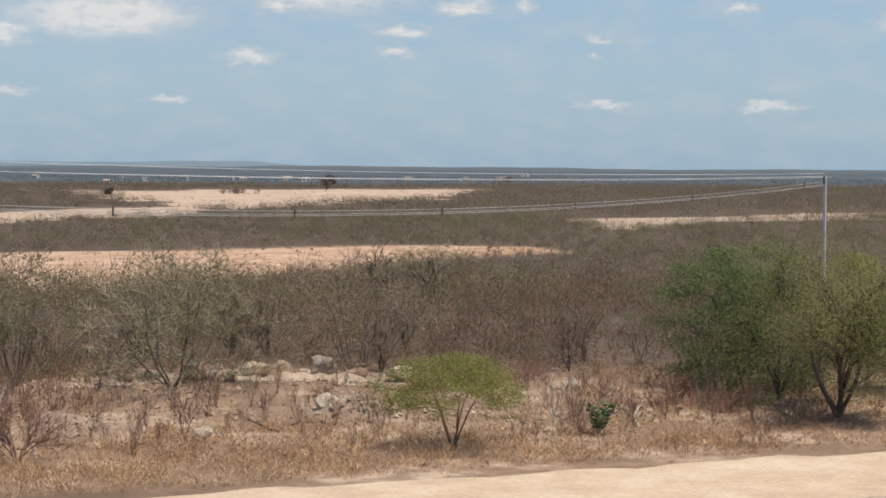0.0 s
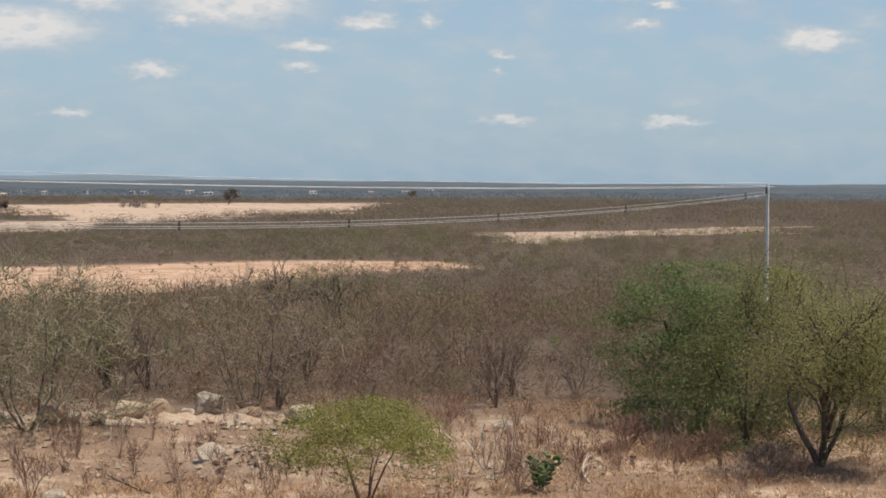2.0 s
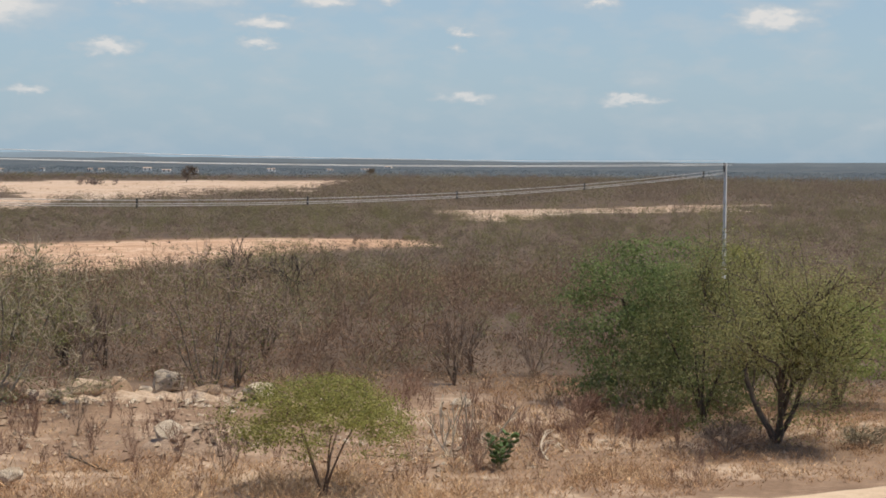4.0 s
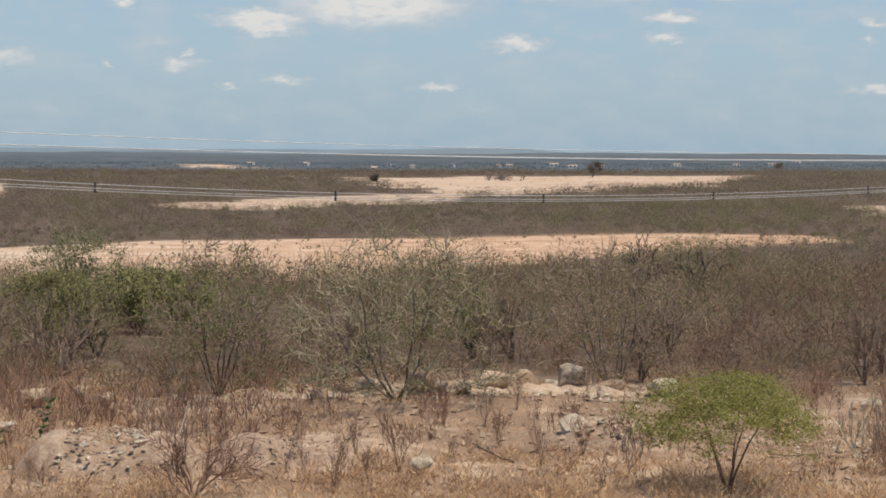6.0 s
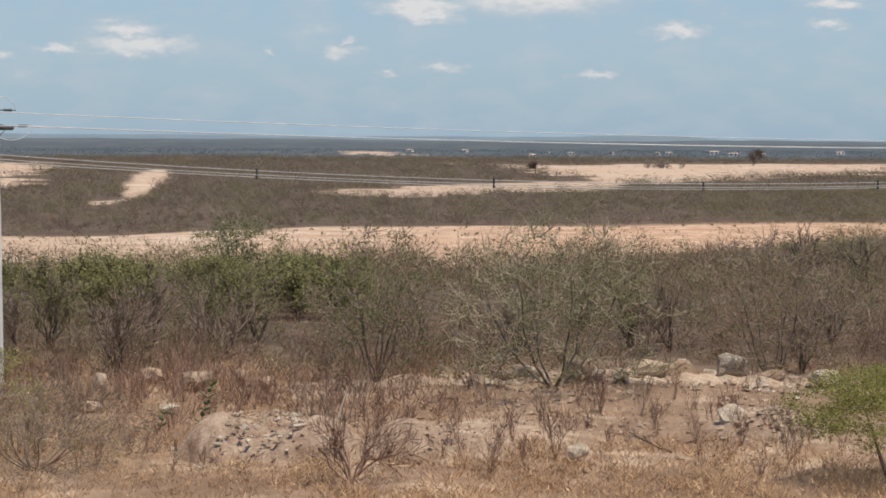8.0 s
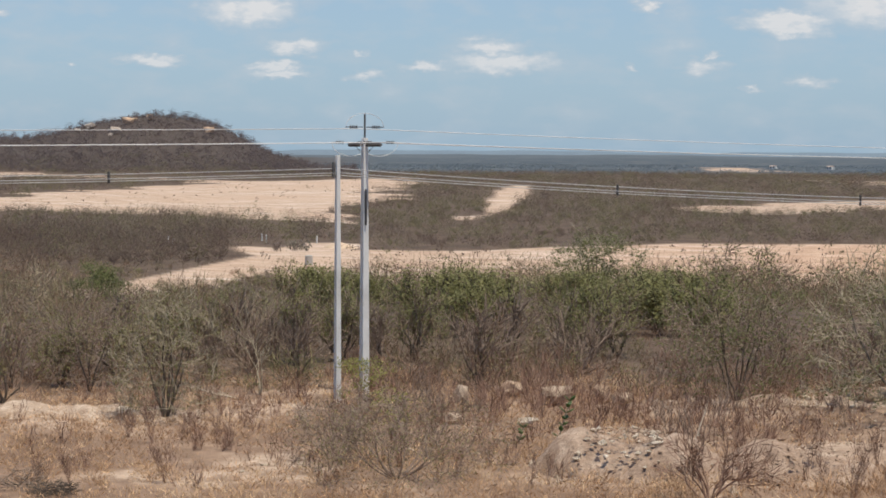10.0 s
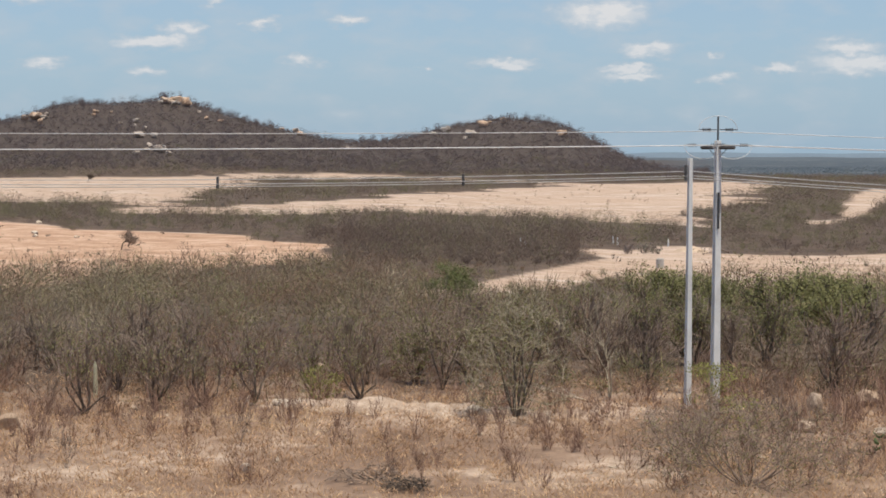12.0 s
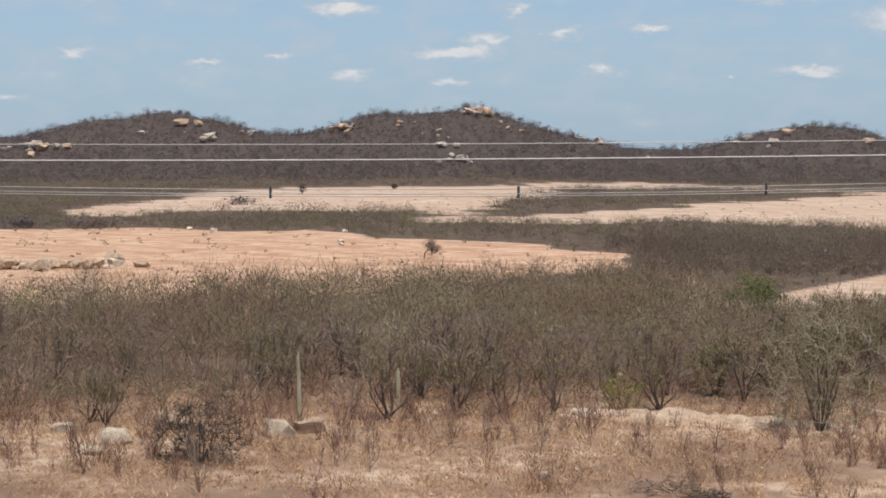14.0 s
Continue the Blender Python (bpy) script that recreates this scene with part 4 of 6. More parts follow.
def leafy_tree(name, seed, height, spread, label, where, stems, pads, per_pad, pad_r, size, leaf, wood, low=0.3, umbrella=1.0, fork=0.22, radius=0.08, inner=0.5, thin=0.009, twig=None, twigs=0, reach=0.5, category="tree", sway=0.05, crook=1.0, low_limbs=3):
    """A tree whose leaves sit in flattish sprays at the ends of real branches, with bare twigs beside them."""
    g = np.random.default_rng(seed)
    ob = tagged(new(name), label, category)
    ob.empty_display_size = 0.3
    ob.location = on_land(*where, 0.05)
    R = spread / 2
    # spray centres: a dome, thinned towards the middle
    a, q, dep = g.uniform(0, 2 * np.pi, pads), np.sqrt(g.uniform(0, 1, pads)), g.uniform(0, 1, pads) ** 1.6 * inner
    rag = 1 + 0.16 * np.sin(3 * a + seed) + 0.1 * np.sin(7 * a)
    cz = height * (1 - (1 - low) * umbrella * (q ** 2.4) * 0.75) - dep * height * (1 - low)
    c = np.stack([R * rag * q * np.cos(a) * (1 - 0.25 * dep), R * rag * q * np.sin(a) * (1 - 0.25 * dep), np.maximum(cz, low * height)], -1)
    mains = []
    for i in range(stems):
        b = 2 * np.pi * (i + g.uniform(-0.2, 0.2)) / stems
        foot = np.array([math.cos(b), math.sin(b), 0]) * radius * (0.6 if stems > 1 else 0)
        mid = foot + np.array([math.cos(b) * R * sway, math.sin(b) * R * sway, height * fork]) + g.normal(0, 0.05, 3)
        top_ = np.array([math.cos(b) * R * g.uniform(0.3, 0.5), math.sin(b) * R * g.uniform(0.3, 0.5), height * g.uniform(0.55, 0.7)])
        t = np.linspace(0, 1, 9)[:, None]
        p = (1 - t) ** 2 * foot + 2 * t * (1 - t) * mid + t ** 2 * top_ + np.cumsum(g.normal(0, 0.022 * crook, (9, 3)), 0) * t
        rad = radius * np.linspace(1, 0.4, 9)
        mains.append((p, rad, tube(p, rad, 7)))
    limbs = [[] for _ in mains]
    pts = np.concatenate([p[low_limbs:] for p, _, _ in mains])
    rads = np.concatenate([r[low_limbs:] for _, r, _ in mains])
    root = np.repeat(np.arange(stems), 9 - low_limbs)
    order = np.argsort(np.linalg.norm(c - pts.mean(0), axis=1))
    for i in order:
        d = np.linalg.norm((pts - c[i]) * np.array([1, 1, 1.4]), axis=1) + 0.6 * np.maximum(pts[:, 2] - c[i][2], 0)
        k = int(np.argmin(d))
        t = np.linspace(0, 1, 5)[:, None]
        kink = (pts[k] + c[i]) / 2 + g.normal(0, 0.08, 3) * np.linalg.norm(c[i] - pts[k])
        p = (1 - t) ** 2 * pts[k] + 2 * t * (1 - t) * kink + t ** 2 * c[i]
        r = np.maximum(rads[k] * np.linspace(0.6, 0.3, 5), thin)
        limbs[root[k]].append(tube(p, r, 4))
        for _ in range(twigs):
            q = p[g.integers(2, 5)]
            d = (c[i] - pts[k]) / (np.linalg.norm(c[i] - pts[k]) + 1e-9) * 0.6 + g.normal(0, 0.55, 3) + np.array([0, 0, 0.45])
            d *= reach * g.uniform(0.5, 1.2) / np.linalg.norm(d)
            limbs[root[k]].append(tube(np.stack([q, q + d * 0.5 + g.normal(0, 0.06, 3) * reach, q + d]), [thin * 0.95, thin * 0.8, thin * 0.45], 3))
        pts, rads, root = np.concatenate([pts, p[2:]]), np.concatenate([rads, r[2:]]), np.append(root, [root[k]] * 3)
    for (_, _, base_), own in zip(mains, limbs):
        mesh_part("stem" if stems > 1 else "trunk", stem_mesh(base_, own, wood, twig or wood), ob)
    m = pads * per_pad
    e = g.normal(0, 1, (m, 3)) * np.array([1, 1, 0.4]) * pad_r * 0.55
    p = np.repeat(c, per_pad, 0) + e
    e1, e2 = facing(e / pad_r + (p - np.array([0, 0, height * 0.45])) * np.array([0.5 / R, 0.5 / R, 1.0 / height]) + np.array([0, 0, 0.35]), g, 0.5)
    s = (size * g.uniform(0.5, 1.3, m))[:, None]
    v = np.stack([p, p + e1 * s, p + e2 * s * 0.8], 1).reshape(-1, 3)
    mesh_part("foliage", mesh_of("foliage", v, np.arange(len(v), dtype=np.int32).reshape(-1, 3), leaf), ob)
    return ob


MAT_TRUNK = mottled("red_brown_bark", (0.09, 0.06, 0.045), (0.17, 0.115, 0.085), (0.27, 0.19, 0.145), 3.0, bump=0.5)
# the wide low green tree on the verge
leafy_tree("thorn_tree", 5, 2.65, 4.1, "small umbrella-shaped thorn tree with feathery yellow-green leaves", (2.82, 39.8), 5, 230, 110, 0.36, 0.054, MAT_LIME, MAT_TRUNK, 0.34, 0.72, 0.2, 0.036, 0.5, 0.0085, sway=0.04, crook=1.6, low_limbs=3)
# bare and half-bare trees along the edge of the scrub
leafy_tree("bare_tree", 21, 5.0, 7.0, "half-bare grey branching tree rising from a low fork", (-5.9, 52.4), 6, 330, 15, 0.45, 0.075, MAT_OLIVEG, MAT_BARK, 0.12, 0.85, 0.1, 0.046, 0.85, 0.0125, MAT_LIMB, 4, 0.65, sway=0.3, crook=4.5, low_limbs=1)
leafy_tree("bare_tree", 22, 4.7, 5.0, "half-leafless dark-stemmed tree with sparse olive leaves", (-11.3, 53.0), 7, 260, 22, 0.42, 0.075, MAT_OLIVEG, MAT_BARKD, 0.12, 0.75, 0.2, 0.036, 0.85, 0.0105, MAT_BRUSH, 4, 0.55, sway=0.14, crook=4.0, low_limbs=1)
leafy_tree("bare_tree", 23, 4.6, 5.6, "half-bare grey-brown tree behind pale boulders", (0.4, 56.8), 6, 260, 9, 0.42, 0.075, MAT_OLIVE, MAT_BARK, 0.15, 0.75, 0.16, 0.034, 0.85, 0.0105, MAT_BRUSH, 4, 0.55, sway=0.25, crook=4.5, low_limbs=1)
leafy_tree("bare_tree", 24, 3.7, 3.4, "many-stemmed half-bare shrub tree with small olive leaves", (-25.5, 44.2), 8, 220, 11, 0.34, 0.055, MAT_OLIVE, MAT_BARKD, 0.15, 0.7, 0.2, 0.034, 0.85, 0.009, MAT_LIMB, 4, 0.45, sway=0.12, crook=2.5, low_limbs=1)
leafy_tree("bare_tree", 27, 3.2, 3.2, "half-bare brown shrub tree with dark stems", (-30.6, 48.4), 6, 160, 7, 0.34, 0.06, MAT_OLIVE, MAT_BARKD, 0.15, 0.7, 0.2, 0.03, 0.85, 0.009, MAT_BRUSH, 4, 0.45, sway=0.12, crook=2.5, low_limbs=1)
tree("bare_tree", 25, 4.7, 4.8, "leafless forked tree seen against the bare field", "tree", 2, (3, 4, 4, 2), 0.9, 0.05, 0.12, MAT_BARKD, MAT_BARKD, where=(2.6, 114.0), thin=0.022)
tree("bare_tree", 26, 3.8, 4.4, "low leafless tree seen against the bare field", "tree", 3, (3, 4, 3), 0.9, 0.05, 0.1, MAT_BARKD, MAT_BARKD, where=(6.6, 116.0), thin=0.022)
# the green trees beside the road
leafy_tree("leafy_tree", 36, 5.2, 5.8, "dense deep green leafy tree behind a thorn tree", (14.1, 53.8), 4, 130, 240, 0.75, 0.1, MAT_GREEN, MAT_BARKD, 0.1, 0.85, 0.15, 0.09, 0.75)
tree("leafy_tree", 32, 5.8, 8.2, "large thorn tree with dark fanning limbs and khaki-green feathery leaves", "tree", 4, (4, 4, 4, 3), 0.8, 0.1, 0.1, MAT_BARKD, MAT_BARKD, MAT_KHAKI, 38, 0.062, 0.42, 0.1, (15.3, 46.3), thin=0.009)
leafy_tree("leafy_tree", 33, 3.3, 3.8, "bright green young tree beside a thorn tree", (19.4, 53.0), 3, 100, 80, 0.5, 0.11, MAT_LEAFY, MAT_BARKD, 0.25, 0.6, 0.2, 0.08, 0.6)
leafy_tree("leafy_tree", 34, 4.3, 5.0, "olive-green leafy shrub tree between two taller trees", (14.4, 50.2), 4, 100, 190, 0.75, 0.085, MAT_OLIVEG, MAT_BARKD, 0.06, 0.95, 0.2, 0.06, 0.7)

# ---- electricity poles and cables ----


def box(bm, x0, x1, y0, y1, z0, z1, tx=1.0, ty=1.0):
    c = [(x0, y0), (x1, y0), (x1, y1), (x0, y1)]
    lo = [bm.verts.new((x, y, z0)) for x, y in c]
    hi = [bm.verts.new((x * tx, y * ty, z1)) for x, y in c]
    bm.faces.new(lo[::-1])
    bm.faces.new(hi)
    for i in range(4):
        bm.faces.new((lo[i], lo[(i + 1) % 4], hi[(i + 1) % 4], hi[i]))


def rod(bm, a, b, r, sides=8, r2=None):
    a, b = Vector(a), Vector(b)
    m = Matrix.Translation((a + b) / 2) @ (b - a).to_track_quat("Z", "Y").to_matrix().to_4x4()
    bmesh.ops.create_cone(bm, cap_ends=True, segments=sides, radius1=r, radius2=r if r2 is None else r2, depth=(b - a).length, matrix=m)


POLE_TURN = -41


def concrete_pole(x, y, height, turn, label, k=1.0):
    """A tapered double-T concrete pole: web and two flanges."""
    ob = tagged(new("utility_pole"), label, "pole", "concrete poles of the power line")
    ob.matrix_world = Matrix.Translation(on_land(x, y)) @ pose(0, 0, 0, 0, 0, turn)
    bm = bmesh.new()
    box(bm, -0.09 * k, 0.09 * k, -0.045 * k, 0.045 * k, -0.6, height, 0.65, 0.8)
    part("web", bm, MAT_CONC, ob)
    for s in (-1, 1):
        bm = bmesh.new()
        box(bm, k * (s * 0.09 - 0.028), k * (s * 0.09 + 0.028), -0.105 * k, 0.105 * k, -0.6, height, 0.65, 0.62)
        bmesh.ops.bevel(bm, geom=bm.edges[:], offset=0.008, segments=1, affect="EDGES")
        part("flange", bm, MAT_CONC, ob)
    return ob


S_POLE, T_POLE, E_POLE, W_POLE = (-22.37, 48.86), (-22.47, 51.06), (26.2, 88.0), (-57.5, 20.5)
short_pole = concrete_pole(*S_POLE, 7.36, POLE_TURN, "plain weathered concrete utility pole beside a taller one", 0.85)
tall_pole = concrete_pole(*T_POLE, 7.87, POLE_TURN, "tall weathered concrete utility pole with crossarm and insulators", 1.15)
east_pole = concrete_pole(*E_POLE, 8.15, POLE_TURN, "thin concrete utility pole standing behind green trees", 0.8)
west_pole = concrete_pole(*W_POLE, 8.6, POLE_TURN, "concrete utility pole of the same power line")


def insulator(bm, a, b):
    rod(bm, a, b, 0.014, 6)
    a, b = Vector(a), Vector(b)
    for i in range(4):
        q = a.lerp(b, 0.35 + 0.12 * i)
        rod(bm, q, q + (b - a).normalized() * 0.035, 0.055, 8, 0.03)


def dress_tall_pole():
    bm = bmesh.new()
    rod(bm, (0, 0, 7.8), (0, 0, 8.6), 0.03)
    part("mast", bm, MAT_IRON, tall_pole, "dark iron mast tip")
    line = Matrix.Rotation(radians(-POLE_TURN), 4, "Z") @ Vector((0.78, 0.63, 0))
    arm = Matrix.Rotation(radians(-POLE_TURN), 4, "Z") @ Vector((0.93, -0.37, 0))
    bm = bmesh.new()
    rod(bm, arm * -0.7 + Vector((0, 0, 7.66)), arm * 0.7 + Vector((0, 0, 7.66)), 0.06, 4)
    part("crossarm", bm, MAT_IRON, tall_pole, "dark iron crossarm")
    for s, z in ((-0.62, 7.73), (0.62, 7.73), (0.0, 8.2)):
        for k in (-1, 1):
            bm = bmesh.new()
            p = arm * s + Vector((0, 0, z))
            insulator(bm, p + line * 0.05 * k, p + line * 0.6 * k)
            part("insulator", bm, MAT_IRON, tall_pole)
    for s in (-1, 1):
        bm = bmesh.new()
        rod(bm, arm * 0.45 * s + Vector((0, 0, 7.66)), (0, 0, 7.32), 0.012, 6)
        part("brace", bm, MAT_IRON, tall_pole)
    for s, z in ((-0.62, 7.73), (0.62, 7.73), (0.0, 8.2)):
        mid = np.array(arm * s + Vector((0, 0, z)))
        a = np.linspace(0, np.pi, 13)[:, None]
        up = 1 if s == 0.0 else -1
        loop = mid + np.array(line) * 0.6 * np.cos(a) + np.array([0, 0, 0.42 * up]) * np.sin(a)
        mesh_part("jumper_wire", mesh_of("jumper_wire", *tube(loop, np.full(13, 0.009), 5), MAT_BRIGHT, True), tall_pole, "thin bright aluminium jumper wire")
    bm = bmesh.new()
    rod(bm, (0.14, -0.02, 5.2), (0.14, -0.02, 6.3), 0.035)
    part("conduit", bm, MAT_IRON, tall_pole)
    for p, h in ((short_pole, 7.0), (east_pole, 8.0), (west_pole, 8.2)):
        bm = bmesh.new()
        rod(bm, (-0.02, -0.13, h - 0.3), (-0.02, -0.13, h + 0.15), 0.045, 6)
        part("cable_rack", bm, MAT_IRON, p)


dress_tall_pole()


def cable(a, b, sag, r, label, name="cable", mat=None):
    a, b = np.array(a), np.array(b)
    t = np.linspace(0, 1, 33)
    p = a[None] + (b - a)[None] * t[:, None]
    p[:, 2] -= 4 * sag * t * (1 - t)
    v, f = tube(p, np.full(33, r), 5)
    return tagged(new(name, mesh_of("cable", v, f, mat or MAT_WIRE, True)), label, "cable", "cables of the power line")


LOW = "sagging grey low-voltage cable between concrete poles"
UP = "bare aluminium high-voltage line between concrete poles"
for dz, off in ((0.0, 0.0), (-0.13, 0.05), (-0.2, -0.05)):
    cable((S_POLE[0] + off, S_POLE[1], 7.0 + dz), (E_POLE[0] + off, E_POLE[1], 7.0 + dz), 1.15, 0.013, LOW)
    cable((S_POLE[0] + off, S_POLE[1], 7.0 + dz), (W_POLE[0] + off, W_POLE[1], 7.25 + dz), 0.42, 0.013, LOW)
for z1, z2, z3, dx, dy in ((7.78, 7.3, 7.62, 0.0, 0.0), (7.78, 7.25, 7.6, 0.75, -0.3), (8.2, 7.45, 8.12, -0.3, 0.1)):
    cable((T_POLE[0] + dx, T_POLE[1] + dy, z1), (E_POLE[0] + dx * 0.3, E_POLE[1] + dy, z2), 0.35, 0.013, UP, mat=MAT_BRIGHT)
    cable((T_POLE[0] + dx, T_POLE[1] + dy, z1), (W_POLE[0] + dx, W_POLE[1] + dy + 1.5, z3), 0.15, 0.013, UP, mat=MAT_BRIGHT)


def spacer(x, y, z):
    bm = bmesh.new()
    box(bm, -0.035, 0.035, -0.03, 0.03, -0.26, 0.08)
    bmesh.ops.bevel(bm, geom=bm.edges[:], offset=0.01, segments=1, affect="EDGES")
    ob = part("cable_spacer", bm, MAT_IRON)
    ob.location = (x, y, z)
    tagged(ob, "dark spacer clamped on the low cables", "spacer", "cable spacers")


def spacer_on(p, q, zp, zq, sag, az):
    k = math.tan(radians(az))
    t = (k * p[1] - p[0]) / ((q[0] - p[0]) - k * (q[1] - p[1]))
    spacer(p[0] + (q[0] - p[0]) * t, p[1] + (q[1] - p[1]) * t, zp + (zq - zp) * t - 4 * sag * t * (1 - t))


for az in (-15.8, -8.35, -1.8, 3.5, 8.2, 12.2, 15.9):
    spacer_on(S_POLE, E_POLE, 7.0, 7.0, 1.15, az)
for az in (-31.7, -39.4, -47.2):
    spacer_on(S_POLE, W_POLE, 7.0, 7.25, 0.42, az)

# ---- boulders ----


def boulder(name, x, y, sx, sy, sz, seed, material, label, tilt=0.0, sink=0.14, category="rock", group="", parent=None, lift=0.0, turn=None):
    g = random.Random(seed)
    bm = bmesh.new()
    for i in range(8):
        c = [(1 if i >> k & 1 else -1) * g.uniform(0.3, 0.86) for k in range(3)]
        bm.verts.new((c[0] * sx * 0.46, c[1] * sy * 0.46, c[2] * sz * 0.46 + sz * 0.4))
    for _ in range(11):
        v = Vector((g.gauss(0, 1), g.gauss(0, 1), g.gauss(0, 0.8))).normalized()
        bm.verts.new((v.x * sx * 0.5, v.y * sy * 0.5, v.z * sz * 0.5 + sz * 0.4))
    res = bmesh.ops.convex_hull(bm, input=bm.verts[:])
    bmesh.ops.delete(bm, geom=[v for v in bm.verts if not v.link_faces], context="VERTS")
    bmesh.ops.triangulate(bm, faces=bm.faces[:])
    bmesh.ops.subdivide_edges(bm, edges=bm.edges[:], cuts=1, use_grid_fill=True)
    for v in bm.verts:
        n = noise.noise_vector(Vector((v.co.x / sx, v.co.y / sy, v.co.z / sz)) * 3.1 + Vector((seed, 0, 0)))
        v.co += Vector((n.x * sx, n.y * sy, n.z * sz)) * 0.09
    ob = part(name, bm, material, parent)
    ob.matrix_world = Matrix.Translation(on_land(x, y, sink * sz) + Vector((0, 0, lift))) @ pose(0, 0, 0, tilt, g.uniform(-8, 8), g.uniform(0, 360) if turn is None else turn)
    return tagged(ob, label, category, group)


VERGE_ROCKS = [
    (-5.3, 53.6, 1.0, 0.75, 0.77, 1, 1), (-4.7, 53.6, 0.5, 0.37, 0.38, 2, 0), (-4.0, 53.3, 0.66, 0.5, 0.34, 3, 2), (-3.3, 54.5, 1.25, 0.94, 0.58, 4, 2), (-2.3, 55.0, 0.94, 0.71, 0.59, 5, 1),
    (-0.8, 57.1, 1.1, 0.83, 0.78, 6, 0), (-1.5, 55.4, 0.52, 0.39, 0.3, 7, 0), (0.4, 55.0, 0.86, 0.64, 0.4, 8, 1), (1.9, 53.9, 1.01, 0.76, 0.54, 9, 0), (-6.9, 53.7, 1.0, 0.75, 0.42, 10, 2),
    (-7.6, 53.3, 0.66, 0.49, 0.27, 11, 1), (7.8, 53.3, 0.76, 0.57, 0.31, 12, 0), (-4.1, 41.3, 0.64, 0.48, 0.38, 13, 0), (-18.8, 49.8, 0.47, 0.35, 0.73, 14, 2), (-18.1, 52.4, 0.9, 0.68, 0.44, 15, 1),
    (-16.3, 51.0, 1.07, 0.8, 0.65, 16, 2), (-15.2, 52.2, 0.71, 0.53, 0.55, 17, 1), (-14.4, 51.7, 0.7, 0.53, 0.35, 18, 2), (-15.7, 46.7, 0.65, 0.48, 0.21, 19, 0), (-17.7, 46.2, 0.65, 0.49, 0.25, 20, 2),
    (-20.5, 49.2, 0.43, 0.32, 0.34, 21, 1), (-21.7, 49.2, 0.44, 0.33, 0.23, 22, 0),
]
for x, y, a, b, c, s, m in VERGE_ROCKS:
    boulder("boulder", x, y, a * 1.08, b * 1.08, c * 1.15, s, (MAT_ROCK, MAT_ROCKO, MAT_ROCKG)[m], ("pale weathered granite boulder on the verge", "orange-stained granite boulder on the verge", "grey weathered boulder on the verge")[m], group="boulders on the verge", lift=0.1, turn=(s * 37) % 50 - 25)
WEST_ROCKS = [
    (-36.1, 33.7, 0.87, 0.66, 0.59, 1, 0), (-36.3, 35.0, 0.93, 0.7, 0.53, 2, 1), (-38.7, 30.1, 0.93, 0.7, 0.52, 3, 0), (-39.7, 32.9, 0.99, 0.74, 0.59, 4, 1), (-41.3, 30.4, 0.72, 0.54, 0.36, 5, 0),
    (-37.9, 28.7, 0.88, 0.66, 0.24, 6, 0), (-26.6, 33.4, 0.29, 0.22, 0.25, 7, 0), (-26.8, 44.0, 0.72, 0.54, 0.33, 8, 0), (-32.3, 42.6, 1.0, 0.75, 0.27, 10, 0),
]
for x, y, a, b, c, s, m in WEST_ROCKS:
    boulder("boulder", x, y, a * 1.15, b * 1.15, c * 1.25, s + 20, (MAT_ROCK, MAT_ROCKO, MAT_ROCKG)[m], ("pale rounded boulder in dry grass", "orange-stained boulder in dry grass", "grey boulder sunk in dry grass")[m], group="boulders in the grass", turn=(s * 53) % 60)
boulder("stone_slab", -0.6, 45.5, 1.0, 0.3, 0.9, 40, MAT_ROCK, "pale broken stone slab leaning on rubble", tilt=-50, turn=8, lift=0.22)


def stones(name, places, size, material, label, level=None):
    blocks = []
    base = np.array([(1, 0, 0), (-1, 0, 0), (0, 1, 0), (0, -1, 0), (0, 0, 1), (0, 0, -1)], dtype=float)
    face = np.array([(0, 2, 4), (2, 1, 4), (1, 3, 4), (3, 0, 4), (2, 0, 5), (1, 2, 5), (3, 1, 5), (0, 3, 5)])
    for x, y in places:
        s = size * (0.22 + 0.95 * rng.uniform(0, 1) ** 4)
        q = base * rng.uniform(0.5, 1.1, (6, 3)) * s * np.array([1, 1, 0.65]) + rng.normal(0, 0.18 * s, (6, 3))
        a = rng.uniform(0, 6.28)
        q = q @ np.array([[math.cos(a), -math.sin(a), 0], [math.sin(a), math.cos(a), 0], [0, 0, 1]])
        blocks.append((q + np.array([x, y, (level(x, y) if level else float(land(x, y))) + 0.2 * s]), face))
    v, f = joined(blocks)
    return tagged(new(name, mesh_of(name, v, f, material)), label, "rubble", kind="stuff")


def blob(cx, cy, sx, sy, n):
    return list(zip(rng.normal(cx, sx, n), rng.normal(cy, sy, n)))


